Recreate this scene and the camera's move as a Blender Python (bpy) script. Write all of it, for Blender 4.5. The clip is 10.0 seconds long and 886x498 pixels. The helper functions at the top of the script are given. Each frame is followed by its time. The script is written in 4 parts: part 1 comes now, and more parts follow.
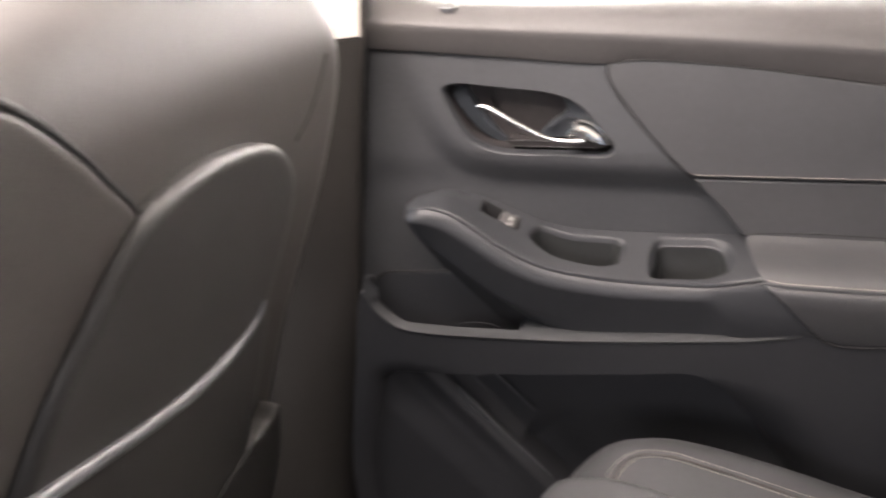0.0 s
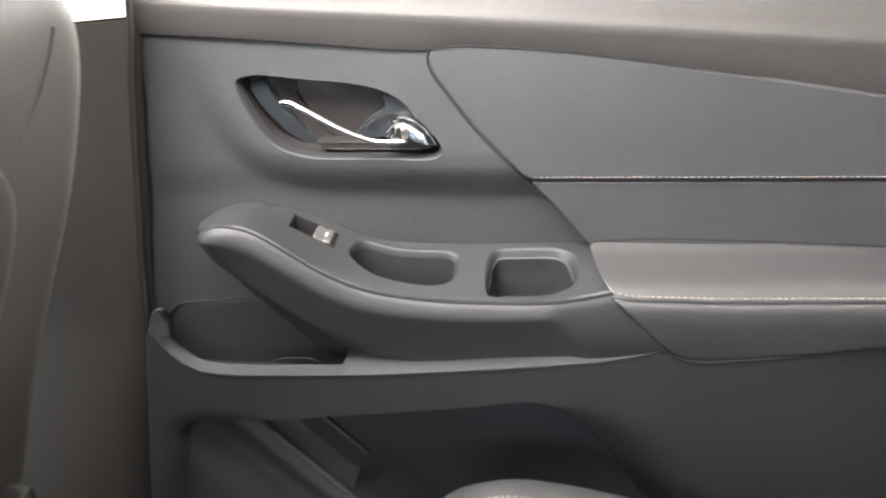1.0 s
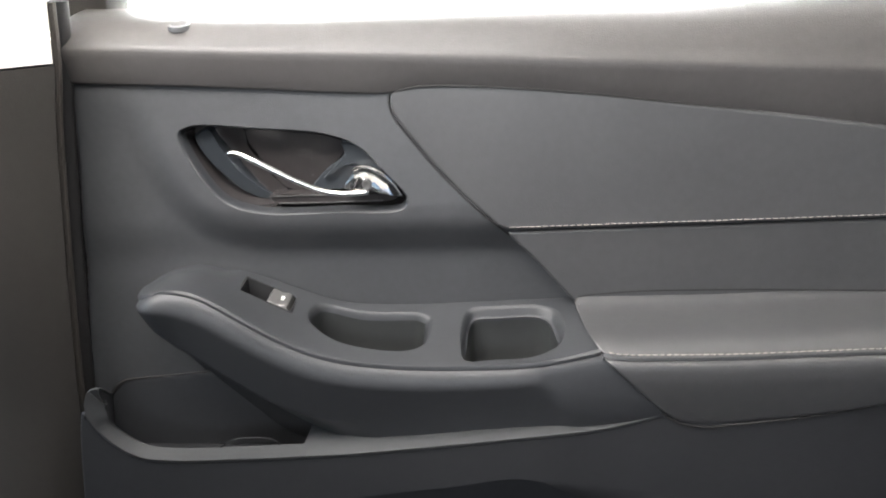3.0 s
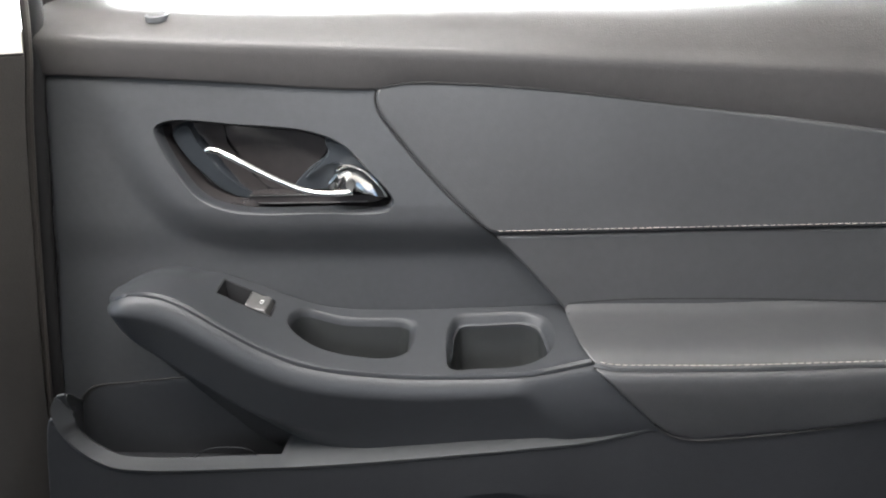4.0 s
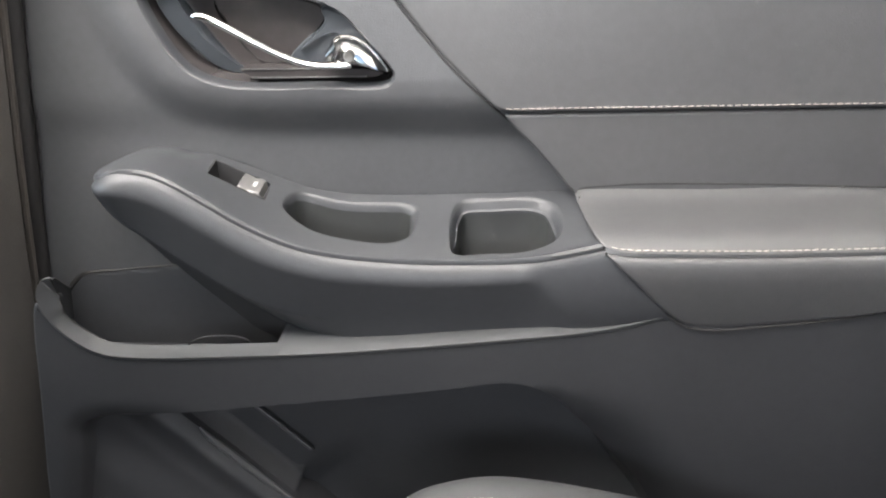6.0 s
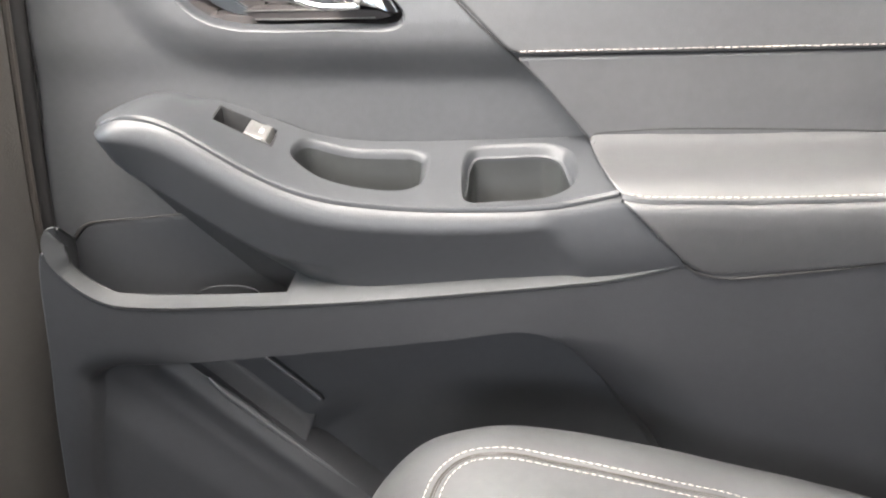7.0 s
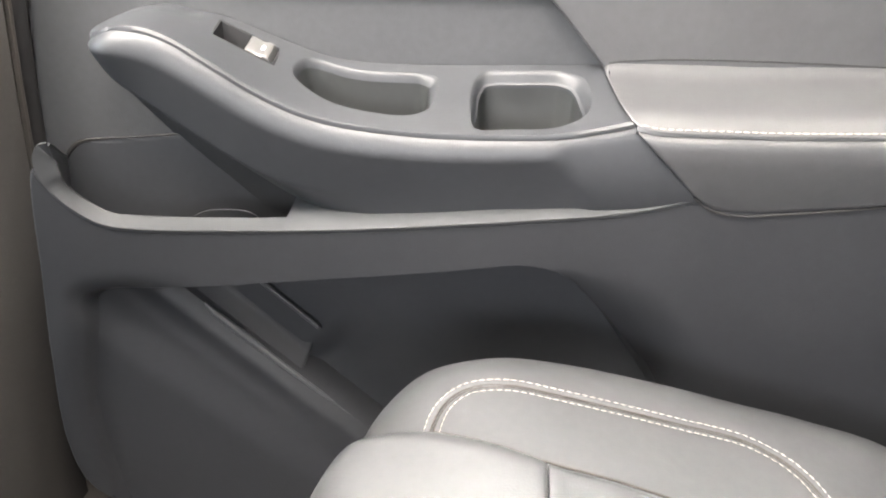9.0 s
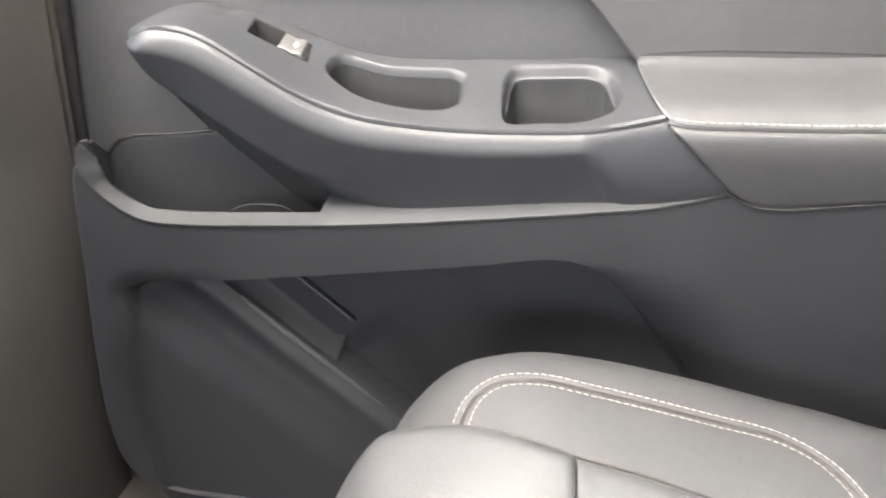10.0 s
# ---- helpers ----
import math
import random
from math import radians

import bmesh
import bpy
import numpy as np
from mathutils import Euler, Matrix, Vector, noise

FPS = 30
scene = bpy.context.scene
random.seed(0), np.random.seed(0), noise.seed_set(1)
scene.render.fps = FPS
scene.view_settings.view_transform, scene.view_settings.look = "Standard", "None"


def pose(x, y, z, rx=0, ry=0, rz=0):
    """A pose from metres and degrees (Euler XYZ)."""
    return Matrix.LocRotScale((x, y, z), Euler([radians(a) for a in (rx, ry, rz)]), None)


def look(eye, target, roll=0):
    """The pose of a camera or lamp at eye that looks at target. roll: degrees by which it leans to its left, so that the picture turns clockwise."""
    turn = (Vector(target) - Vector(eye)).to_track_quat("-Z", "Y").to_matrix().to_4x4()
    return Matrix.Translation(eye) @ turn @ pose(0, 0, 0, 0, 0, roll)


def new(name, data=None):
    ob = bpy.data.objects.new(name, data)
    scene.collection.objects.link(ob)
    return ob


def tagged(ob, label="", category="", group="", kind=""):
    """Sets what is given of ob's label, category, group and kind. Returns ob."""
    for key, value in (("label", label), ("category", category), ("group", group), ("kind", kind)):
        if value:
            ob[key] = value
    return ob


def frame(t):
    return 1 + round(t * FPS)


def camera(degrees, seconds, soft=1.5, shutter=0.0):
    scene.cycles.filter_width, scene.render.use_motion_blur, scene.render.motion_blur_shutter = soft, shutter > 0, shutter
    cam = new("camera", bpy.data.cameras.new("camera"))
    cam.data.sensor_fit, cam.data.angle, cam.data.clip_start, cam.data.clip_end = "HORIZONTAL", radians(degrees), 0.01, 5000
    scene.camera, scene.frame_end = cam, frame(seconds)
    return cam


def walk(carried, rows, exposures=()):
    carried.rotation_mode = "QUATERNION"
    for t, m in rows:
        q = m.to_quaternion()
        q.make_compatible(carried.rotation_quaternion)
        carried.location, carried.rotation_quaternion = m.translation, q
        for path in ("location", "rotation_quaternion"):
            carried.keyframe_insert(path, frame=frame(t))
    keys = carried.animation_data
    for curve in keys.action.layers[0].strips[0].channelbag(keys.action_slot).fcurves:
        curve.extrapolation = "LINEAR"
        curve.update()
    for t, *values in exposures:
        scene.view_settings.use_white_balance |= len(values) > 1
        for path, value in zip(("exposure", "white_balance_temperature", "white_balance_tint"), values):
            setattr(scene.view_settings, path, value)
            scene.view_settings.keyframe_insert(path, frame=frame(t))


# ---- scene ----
cam = camera(57.0, 10.0, soft=2.0, shutter=0.5)
PATH = [
    (0, (0.344, -0.762, 0.921), (-0.298, 0.932, 0.075), -5.1),
    (0.1, (0.339, -0.756, 0.922), (-0.212, 0.959, 0.053), -4.5),
    (0.2, (0.335, -0.75, 0.922), (-0.137, 0.979, 0.033), -4.0),
    (0.3, (0.333, -0.741, 0.92), (-0.075, 0.996, 0.015), -3.7),
    (0.4, (0.337, -0.738, 0.918), (-0.029, 1.006, 0.01), -3.6),
    (0.5, (0.343, -0.736, 0.916), (-0.006, 1.015, 0.014), -3.9),
    (0.6, (0.339, -0.721, 0.912), (0.033, 1.045, 0.025), -3.3),
    (0.7, (0.336, -0.703, 0.908), (0.059, 1.07, 0.025), -3.1),
    (1, (0.337, -0.648, 0.876), (0.065, 1.143, 0.028), -2.5),
    (1.2, (0.336, -0.613, 0.865), (0.058, 1.184, 0.032), -2.6),
    (1.5, (0.339, -0.596, 0.852), (0.087, 1.205, 0.021), -3.4),
    (1.8, (0.339, -0.594, 0.845), (0.105, 1.221, 0.04), -4.8),
    (2, (0.341, -0.59, 0.85), (0.112, 1.235, 0.064), -5.0),
    (2.5, (0.335, -0.594, 0.848), (0.113, 1.251, 0.109), -4.1),
    (4, (0.33, -0.569, 0.833), (0.154, 1.301, 0.146), -2.4),
    (4.5, (0.331, -0.563, 0.821), (0.169, 1.303, 0.121), -1.7),
    (5, (0.332, -0.559, 0.807), (0.164, 1.293, 0.072), -1.8),
    (5.5, (0.327, -0.555, 0.801), (0.157, 1.268, -0.005), -1.7),
    (7, (0.315, -0.543, 0.789), (0.143, 1.198, -0.181), -2.1),
    (7.5, (0.308, -0.541, 0.786), (0.151, 1.173, -0.234), -1.4),
    (8, (0.309, -0.536, 0.784), (0.164, 1.164, -0.261), -1.2),
    (8.5, (0.304, -0.534, 0.78), (0.177, 1.147, -0.296), -0.5),
    (9, (0.302, -0.535, 0.778), (0.166, 1.128, -0.325), 0.1),
    (9.5, (0.305, -0.536, 0.778), (0.151, 1.109, -0.348), -0.4),
    (9.8, (0.313, -0.535, 0.777), (0.114, 1.11, -0.344), -1.6),
    (10, (0.31, -0.536, 0.78), (0.071, 1.106, -0.335), -1.9),
]
# seconds, stops, kelvin, tint
EXPOSURES = [(0.0, -0.18, 7000, 20), (0.2, 0.16, 6900, 17), (0.4, 0.33, 6800, 15), (1.0, 0.53, 6650, 12), (1.2, 0.62, 6630, 12), (1.5, 0.46, 6600, 12), (1.8, 0.22, 6560, 12), (2.0, 0.22, 6520, 11), (2.5, 0.11, 6500, 11), (4.0, -0.14, 6300, 10), (4.5, -0.10, 6260, 10), (5.5, 0.31, 6450, 11), (7.0, 1.44, 6700, 11), (7.5, 1.56, 6700, 11), (10.0, 1.4, 6800, 12)]
walk(cam, [(t, look(eye, aim, roll)) for t, eye, aim, roll in PATH],
     exposures=EXPOSURES)

# ---- light ----
world = bpy.data.worlds.new("world")
scene.world = world
world.use_nodes = True
wn = world.node_tree
sky = wn.nodes.new("ShaderNodeTexSky")
sky.sky_type, sky.sun_disc = "NISHITA", False
sky.sun_elevation, sky.sun_rotation = radians(52), radians(25)
wn.links.new(sky.outputs[0], wn.nodes["Background"].inputs[0])
wn.nodes["Background"].inputs[1].default_value = 0.15


def area_lamp(name, eye, target, sx, sy, watts, colour):
    lamp = bpy.data.lights.new(name, "AREA")
    lamp.shape, lamp.size, lamp.size_y, lamp.energy, lamp.color = "RECTANGLE", sx, sy, watts, colour
    ob = new(name, lamp)
    ob.matrix_world = look(eye, target)
    return ob


# daylight that enters by the cabin windows, and an added overhead fill lamp
area_lamp("overhead_fill", (-0.16, -0.33, 1.262), (-0.16, -0.33, 0.0), 1.00, 0.36, 27.0, (1.0, 0.96, 0.91))
area_lamp("window_light_far_side", (0.05, -1.54, 1.00), (0.05, 0.0, 0.75), 0.90, 0.34, 8.5, (0.95, 0.97, 1.0))
area_lamp("window_light_windscreen", (-1.36, -0.72, 1.08), (0.2, -0.5, 0.75), 1.20, 0.40, 15.0, (0.64, 0.84, 1.0))
area_lamp("window_light_rear", (1.38, -0.72, 1.06), (0.2, -0.5, 0.75), 1.10, 0.34, 0.6, (0.97, 0.98, 1.0))


# ---- materials ----
def material(name, base, rough, metal=0.0, grain=0.0, grain_scale=900.0, blotch=0.12, spec=0.5, coat=0.0, sheen=0.0, kind="noise", mottle=0.05):
    m = bpy.data.materials.new(name)
    m.use_nodes = True
    nt = m.node_tree
    b = nt.nodes["Principled BSDF"]
    b.inputs["Metallic"].default_value = metal
    b.inputs["Specular IOR Level"].default_value = spec
    b.inputs["Coat Weight"].default_value = coat
    b.inputs["Sheen Weight"].default_value = sheen
    geo = nt.nodes.new("ShaderNodeNewGeometry")
    big = nt.nodes.new("ShaderNodeTexNoise")
    big.inputs["Scale"].default_value, big.inputs["Detail"].default_value = 14.0, 5.0
    nt.links.new(geo.outputs["Position"], big.inputs["Vector"])
    fine = nt.nodes.new("ShaderNodeTexNoise" if kind == "noise" else "ShaderNodeTexVoronoi")
    fine.inputs["Scale"].default_value = grain_scale
    nt.links.new(geo.outputs["Position"], fine.inputs["Vector"])
    mix = nt.nodes.new("ShaderNodeMix")
    mix.data_type = "RGBA"
    lo = [c * (1 - blotch) for c in base]
    hi = [min(1.0, c * (1 + blotch)) for c in base]
    mix.inputs[6].default_value, mix.inputs[7].default_value = (*lo, 1), (*hi, 1)
    nt.links.new(big.outputs[0], mix.inputs[0])
    speck = nt.nodes.new("ShaderNodeTexNoise")
    speck.inputs["Scale"].default_value, speck.inputs["Detail"].default_value = 170.0, 3.0
    nt.links.new(geo.outputs["Position"], speck.inputs["Vector"])
    tone = nt.nodes.new("ShaderNodeMapRange")
    tone.inputs[1].default_value, tone.inputs[2].default_value = 0.3, 0.7
    tone.inputs[3].default_value, tone.inputs[4].default_value = 1 - mottle, 1 + mottle
    nt.links.new(speck.outputs[0], tone.inputs[0])
    worn = nt.nodes.new("ShaderNodeVectorMath")
    worn.operation = "SCALE"
    nt.links.new(mix.outputs[2], worn.inputs[0])
    nt.links.new(tone.outputs[0], worn.inputs["Scale"])
    nt.links.new(worn.outputs[0], b.inputs["Base Color"])
    ramp = nt.nodes.new("ShaderNodeMapRange")
    ramp.inputs[3].default_value, ramp.inputs[4].default_value = max(0.02, rough - 0.06), min(1.0, rough + 0.06)
    nt.links.new(big.outputs[0], ramp.inputs[0])
    nt.links.new(ramp.outputs[0], b.inputs["Roughness"])
    if grain:
        bump = nt.nodes.new("ShaderNodeBump")
        bump.inputs["Strength"].default_value, bump.inputs["Distance"].default_value = grain, 0.0004
        nt.links.new(fine.outputs[0], bump.inputs["Height"])
        nt.links.new(bump.outputs[0], b.inputs["Normal"])
    return m


HARD = material("grained_charcoal_plastic", (0.056, 0.0575, 0.061), 0.40, spec=0.6, grain=0.25, grain_scale=1100, kind="cell", mottle=0.06)
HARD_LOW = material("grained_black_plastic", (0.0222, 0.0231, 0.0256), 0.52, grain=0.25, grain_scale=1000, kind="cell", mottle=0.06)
TRIM = material("soft_touch_brown_black_trim", (0.064, 0.060, 0.059), 0.46, grain=0.25, grain_scale=1000, kind="cell")
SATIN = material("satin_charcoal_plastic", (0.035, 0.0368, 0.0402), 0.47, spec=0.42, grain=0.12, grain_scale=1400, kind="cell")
LEATHER = material("charcoal_leatherette", (0.058, 0.058, 0.060), 0.38, spec=0.6, grain=0.12, grain_scale=700, kind="cell")
SEAT = material("grey_seat_leatherette", (0.0682, 0.0690, 0.0718), 0.42, grain=0.10, grain_scale=650, kind="cell")
SEATBACK = material("grey_brown_seat_leatherette", (0.038, 0.0345, 0.0318), 0.50, spec=0.32, grain=0.2, grain_scale=650, kind="cell")
SHELL = material("dark_grey_seat_shell", (0.0212, 0.0202, 0.0190), 0.50, spec=0.40, grain=0.2, grain_scale=650, kind="cell")
DARK_THREAD = material("dark_stitching_thread", (0.046, 0.040, 0.036), 0.8)
THREAD = material("pale_stitching_thread", (0.58, 0.52, 0.47), 0.85)
CHROME = material("polished_chrome", (0.80, 0.79, 0.78), 0.13, metal=1.0, blotch=0.02)
GLOSS = material("dark_brown_gloss_plastic", (0.040, 0.036, 0.036), 0.24, blotch=0.05)
SLATE = material("slate_blue_plastic", (0.036, 0.041, 0.047), 0.34, grain=0.1)
RUBBER = material("black_rubber", (0.018, 0.017, 0.017), 0.62)
RIMMAT = material("satin_grey_rim_plastic", (0.046, 0.0475, 0.0495), 0.46, grain=0.15, grain_scale=1200, kind="cell")
CUPLINE = material("dark_grey_moulded_lining", (0.022, 0.0235, 0.0235), 0.55, grain=0.2)
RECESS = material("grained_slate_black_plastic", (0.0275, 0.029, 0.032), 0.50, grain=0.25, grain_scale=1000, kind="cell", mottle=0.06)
LINING = material("matte_black_lining", (0.010, 0.010, 0.011), 0.8, grain=0.2)
BEIGE = material("light_beige_pillar_trim", (0.74, 0.69, 0.62), 0.7, grain=0.2, blotch=0.04)
PILLAR = material("dark_brown_pillar_plastic", (0.0205, 0.0180, 0.0158), 0.70, grain=0.3, grain_scale=900, kind="cell", mottle=0.06)
CARPET = material("dark_floor_carpet", (0.065, 0.062, 0.060), 0.95, grain=1.0, grain_scale=500, sheen=0.2)
HEADLINER = material("pale_headliner_fabric", (0.62, 0.59, 0.55), 0.9, grain=0.4)
SILVER = material("satin_silver_button", (0.12, 0.118, 0.115), 0.36, metal=0.3)
WHITE = material("white_printed_symbol", (0.85, 0.85, 0.83), 0.5, blotch=0.02)
GLASS = bpy.data.materials.new("window_glass")
GLASS.use_nodes = True
gb = GLASS.node_tree.nodes["Principled BSDF"]
gb.inputs["Transmission Weight"].default_value, gb.inputs["Roughness"].default_value = 1.0, 0.0
gb.inputs["IOR"].default_value, gb.inputs["Base Color"].default_value = 1.45, (0.92, 0.95, 0.94, 1)


# ---- shape helpers ----
def spline(points, step=0.004, closed=False):
    """A smooth line through the points, in even steps."""
    p = np.array(points, float)
    n = len(p)
    out = []
    for i in range(n if closed else n - 1):
        a, b, c, d = (p[(i + k) % n] if closed else p[min(max(i + k, 0), n - 1)] for k in (-1, 0, 1, 2))
        m = max(2, int(np.linalg.norm(c - b) / step) + 1)
        for t in np.arange(m) / m:
            # centripetal form, which does not overshoot
            t0 = 0.0
            t1 = t0 + max(np.linalg.norm(b - a), 1e-6) ** 0.5
            t2 = t1 + max(np.linalg.norm(c - b), 1e-6) ** 0.5
            t3 = t2 + max(np.linalg.norm(d - c), 1e-6) ** 0.5
            s = t1 + (t2 - t1) * t
            a1 = (t1 - s) / (t1 - t0) * a + (s - t0) / (t1 - t0) * b
            a2 = (t2 - s) / (t2 - t1) * b + (s - t1) / (t2 - t1) * c
            a3 = (t3 - s) / (t3 - t2) * c + (s - t2) / (t3 - t2) * d
            b1 = (t2 - s) / (t2 - t0) * a1 + (s - t0) / (t2 - t0) * a2
            b2 = (t3 - s) / (t3 - t1) * a2 + (s - t1) / (t3 - t1) * a3
            out.append((t2 - s) / (t2 - t1) * b1 + (s - t1) / (t2 - t1) * b2)
    if not closed:
        out.append(p[-1])
    return np.array(out)


def along(points, x):
    """The height of a smooth line at x, where the line runs in rising x."""
    line = spline(points, 0.003)
    return np.interp(x, line[:, 0], line[:, 1])


def step01(x, a, b):
    t = np.clip((x - a) / (b - a), 0, 1)
    return t * t * (3 - 2 * t)


def inside_by(line, p):
    """How far each point lies inside a closed line (below 0: outside)."""
    a, b = line, np.roll(line, -1, axis=0)
    best = np.full(len(p), 1e9)
    odd = np.zeros(len(p), bool)
    for (ax, ay), (bx, by) in zip(a, b):
        dx, dy = bx - ax, by - ay
        t = np.clip(((p[:, 0] - ax) * dx + (p[:, 1] - ay) * dy) / (dx * dx + dy * dy + 1e-18), 0, 1)
        best = np.minimum(best, (p[:, 0] - ax - t * dx) ** 2 + (p[:, 1] - ay - t * dy) ** 2)
        if ay != by:
            odd ^= ((ay > p[:, 1]) != (by > p[:, 1])) & (p[:, 0] < dx * (p[:, 1] - ay) / dy + ax)
    return np.where(odd, 1, -1) * np.sqrt(best)


def roll_off(sd, r):
    """The drop of a rounded edge of radius r at a distance sd from the border."""
    t = np.clip(1 - sd / r, 0, 1)
    return r * (1 - np.sqrt(1 - t * t))


def relief(line, place, cell=0.002, skirt=(0, 0, 0), holes=()):
    """A sheet over the plan inside a closed line: place(a, b, sd) gives the points; its border drops by skirt."""
    lo, hi = line.min(0) - cell, line.max(0) + cell
    na, nb = int((hi[0] - lo[0]) / cell) + 2, int((hi[1] - lo[1]) / cell) + 2
    ga, gb2 = np.meshgrid(lo[0] + cell * np.arange(na), lo[1] + cell * np.arange(nb), indexing="ij")
    p = np.stack([ga.ravel(), gb2.ravel()], 1)
    cut = inside_by(line, p)
    for h in holes:
        cut = np.minimum(cut, -inside_by(h, p))
    cut = np.where(np.abs(cut) < cell * 0.02, cell * 0.02, cut)
    idx = np.arange(na * nb).reshape(na, nb)
    q = np.stack([idx[:-1, :-1], idx[1:, :-1], idx[1:, 1:], idx[:-1, 1:]], -1).reshape(-1, 4)
    good = (cut > 0)[q]
    faces = [tuple(f) for f in q[good.all(1)]]
    extra, made, border = [], {}, []

    def crossing(i, j):
        key = (min(i, j), max(i, j))
        if key not in made:
            t = cut[i] / (cut[i] - cut[j])
            made[key] = na * nb + len(extra)
            extra.append(p[i] + t * (p[j] - p[i]))
        return made[key]

    for f in q[good.any(1) & ~good.all(1)]:
        for tri in ((f[0], f[1], f[2]), (f[0], f[2], f[3])):
            poly, cross = [], []
            for k in range(3):
                i, j = tri[k], tri[(k + 1) % 3]
                if cut[i] > 0:
                    poly.append(i)
                if (cut[i] > 0) != (cut[j] > 0):
                    c = crossing(i, j)
                    poly.append(c)
                    cross.append((c, cut[i] > 0))
            if len(poly) > 2:
                faces.append(tuple(poly))
            if len(cross) == 2:
                border.append((cross[0][0], cross[1][0]) if cross[0][1] else (cross[1][0], cross[0][0]))
    allp = np.vstack([p, np.array(extra)]) if extra else p
    used = sorted({i for f in faces for i in f})
    back = {i: k for k, i in enumerate(used)}
    plan = allp[used]
    sd = inside_by(line, plan)
    sd = np.maximum(sd, 0)
    xyz = np.array(place(plan[:, 0], plan[:, 1], sd)).T
    faces = [tuple(back[i] for i in f) for f in faces]
    verts = [tuple(v) for v in xyz]
    if any(skirt):
        low = {}
        for i, j in border:
            for k in (i, j):
                if k not in low:
                    low[k] = len(verts)
                    v = xyz[back[k]]
                    verts.append((v[0] + skirt[0], v[1] + skirt[1], v[2] + skirt[2]))
            faces.append((back[j], back[i], low[i], low[j]))
    return verts, faces


def even(line, step=0.0016, soft=14):
    """A closed line in even steps with its corners softened."""
    p = np.vstack([line, line[:1]])
    run = np.r_[0, np.cumsum(np.linalg.norm(np.diff(p, axis=0), axis=1))]
    s = np.linspace(0, run[-1], int(run[-1] / step), endpoint=False)
    p = np.stack([np.interp(s, run, p[:, 0]), np.interp(s, run, p[:, 1])], 1)
    for _ in range(soft):
        p = (np.roll(p, 1, 0) + 2 * p + np.roll(p, -1, 0)) / 4
    return p


def padded(line, place, r, cell, skirt, holes=(), soft=14):
    """A sheet like relief whose rounded border of width r is laid in even strips."""
    line = even(line, soft=soft)
    core = relief(offset_in(line, r), lambda a, b, sd: place(a, b, np.maximum(inside_by(line, np.stack([a, b], 1)), r)), cell, holes=holes)
    rings = []
    for f in (1.0, 0.8, 0.62, 0.46, 0.32, 0.2, 0.1, 0.03, 0.0):
        o = offset_in(line, r * f)
        rings.append(np.array(place(o[:, 0], o[:, 1], np.full(len(o), r * f))).T)
    rings.append(rings[-1] + np.array(skirt))
    return joined(core, loft(rings))


def loft(rings, closed=True, cap_start=False, cap_end=False):
    """A skin over rings of points of one count."""
    n = len(rings[0])
    verts = [tuple(v) for r in rings for v in r]
    faces = []
    for k in range(len(rings) - 1):
        for i in range(n if closed else n - 1):
            j = (i + 1) % n
            faces.append((k * n + i, k * n + j, (k + 1) * n + j, (k + 1) * n + i))
    if cap_start:
        faces.append(tuple(range(n))[::-1])
    if cap_end:
        faces.append(tuple((len(rings) - 1) * n + i for i in range(n)))
    return verts, faces


def joined(*pieces):
    verts, faces = [], []
    for v, f in pieces:
        o = len(verts)
        verts += list(v)
        faces += [tuple(i + o for i in face) for face in f]
    return verts, faces


def tube(path, radius, sides=10):
    """A round bar along a line; radius may be a list."""
    p = np.array(path, float)
    tang = np.gradient(p, axis=0)
    tang /= np.linalg.norm(tang, axis=1)[:, None]
    up = np.eye(3)[np.argmin(np.abs(tang).max(0))]
    radii = np.broadcast_to(radius, len(p))
    rings = []
    for c, t, r in zip(p, tang, radii):
        u = np.cross(t, up)
        u /= np.linalg.norm(u)
        w = np.cross(u, t)
        rings.append([c + r * (math.cos(a) * u + math.sin(a) * w) for a in np.arange(sides) * 2 * math.pi / sides])
    return loft(rings, True, True, True)


def prism(line, y0, y1, bevel=0.001):
    """A plate with bevelled rims from a closed line in x and z; y1 is its far side."""
    c = line.mean(0)
    d = line - c
    small = c + d * (1 - bevel / np.maximum(np.linalg.norm(d, axis=1), bevel * 2)[:, None])
    rings = [[(x, y1, z) for x, z in line], [(x, y0 + bevel, z) for x, z in line], [(x, y0, z) for x, z in small]]
    return loft(rings, True, True, True)


def block(x0, x1, y0, y1, z0, z1, bevel=0.004):
    bm = bmesh.new()
    bmesh.ops.create_cube(bm, size=1)
    for v in bm.verts:
        v.co = Vector(((x0 + x1) / 2 + v.co.x * (x1 - x0), (y0 + y1) / 2 + v.co.y * (y1 - y0), (z0 + z1) / 2 + v.co.z * (z1 - z0)))
    if bevel:
        bmesh.ops.bevel(bm, geom=bm.edges[:], offset=bevel, segments=2, affect="EDGES")
    bm.verts.index_update()
    data = [tuple(v.co) for v in bm.verts], [tuple(v.index for v in f.verts) for f in bm.faces]
    bm.free()
    return data


def part(name, shape, mat, parent=None, label="", sharp=38):
    """One mesh object, under a thing or a part where one is given."""
    mesh = bpy.data.meshes.new(name)
    mesh.from_pydata(shape[0], [], shape[1])
    bm = bmesh.new()
    bm.from_mesh(mesh)
    bmesh.ops.recalc_face_normals(bm, faces=bm.faces)
    bm.to_mesh(mesh)
    bm.free()
    mesh.materials.append(mat)
    mesh.shade_smooth()
    mesh.set_sharp_from_angle(angle=radians(sharp))
    ob = new(name, mesh)
    if parent:
        ob.parent = parent
        ob.matrix_parent_inverse = parent.matrix_world.inverted()
    if label:
        tagged(ob, label)
    return ob


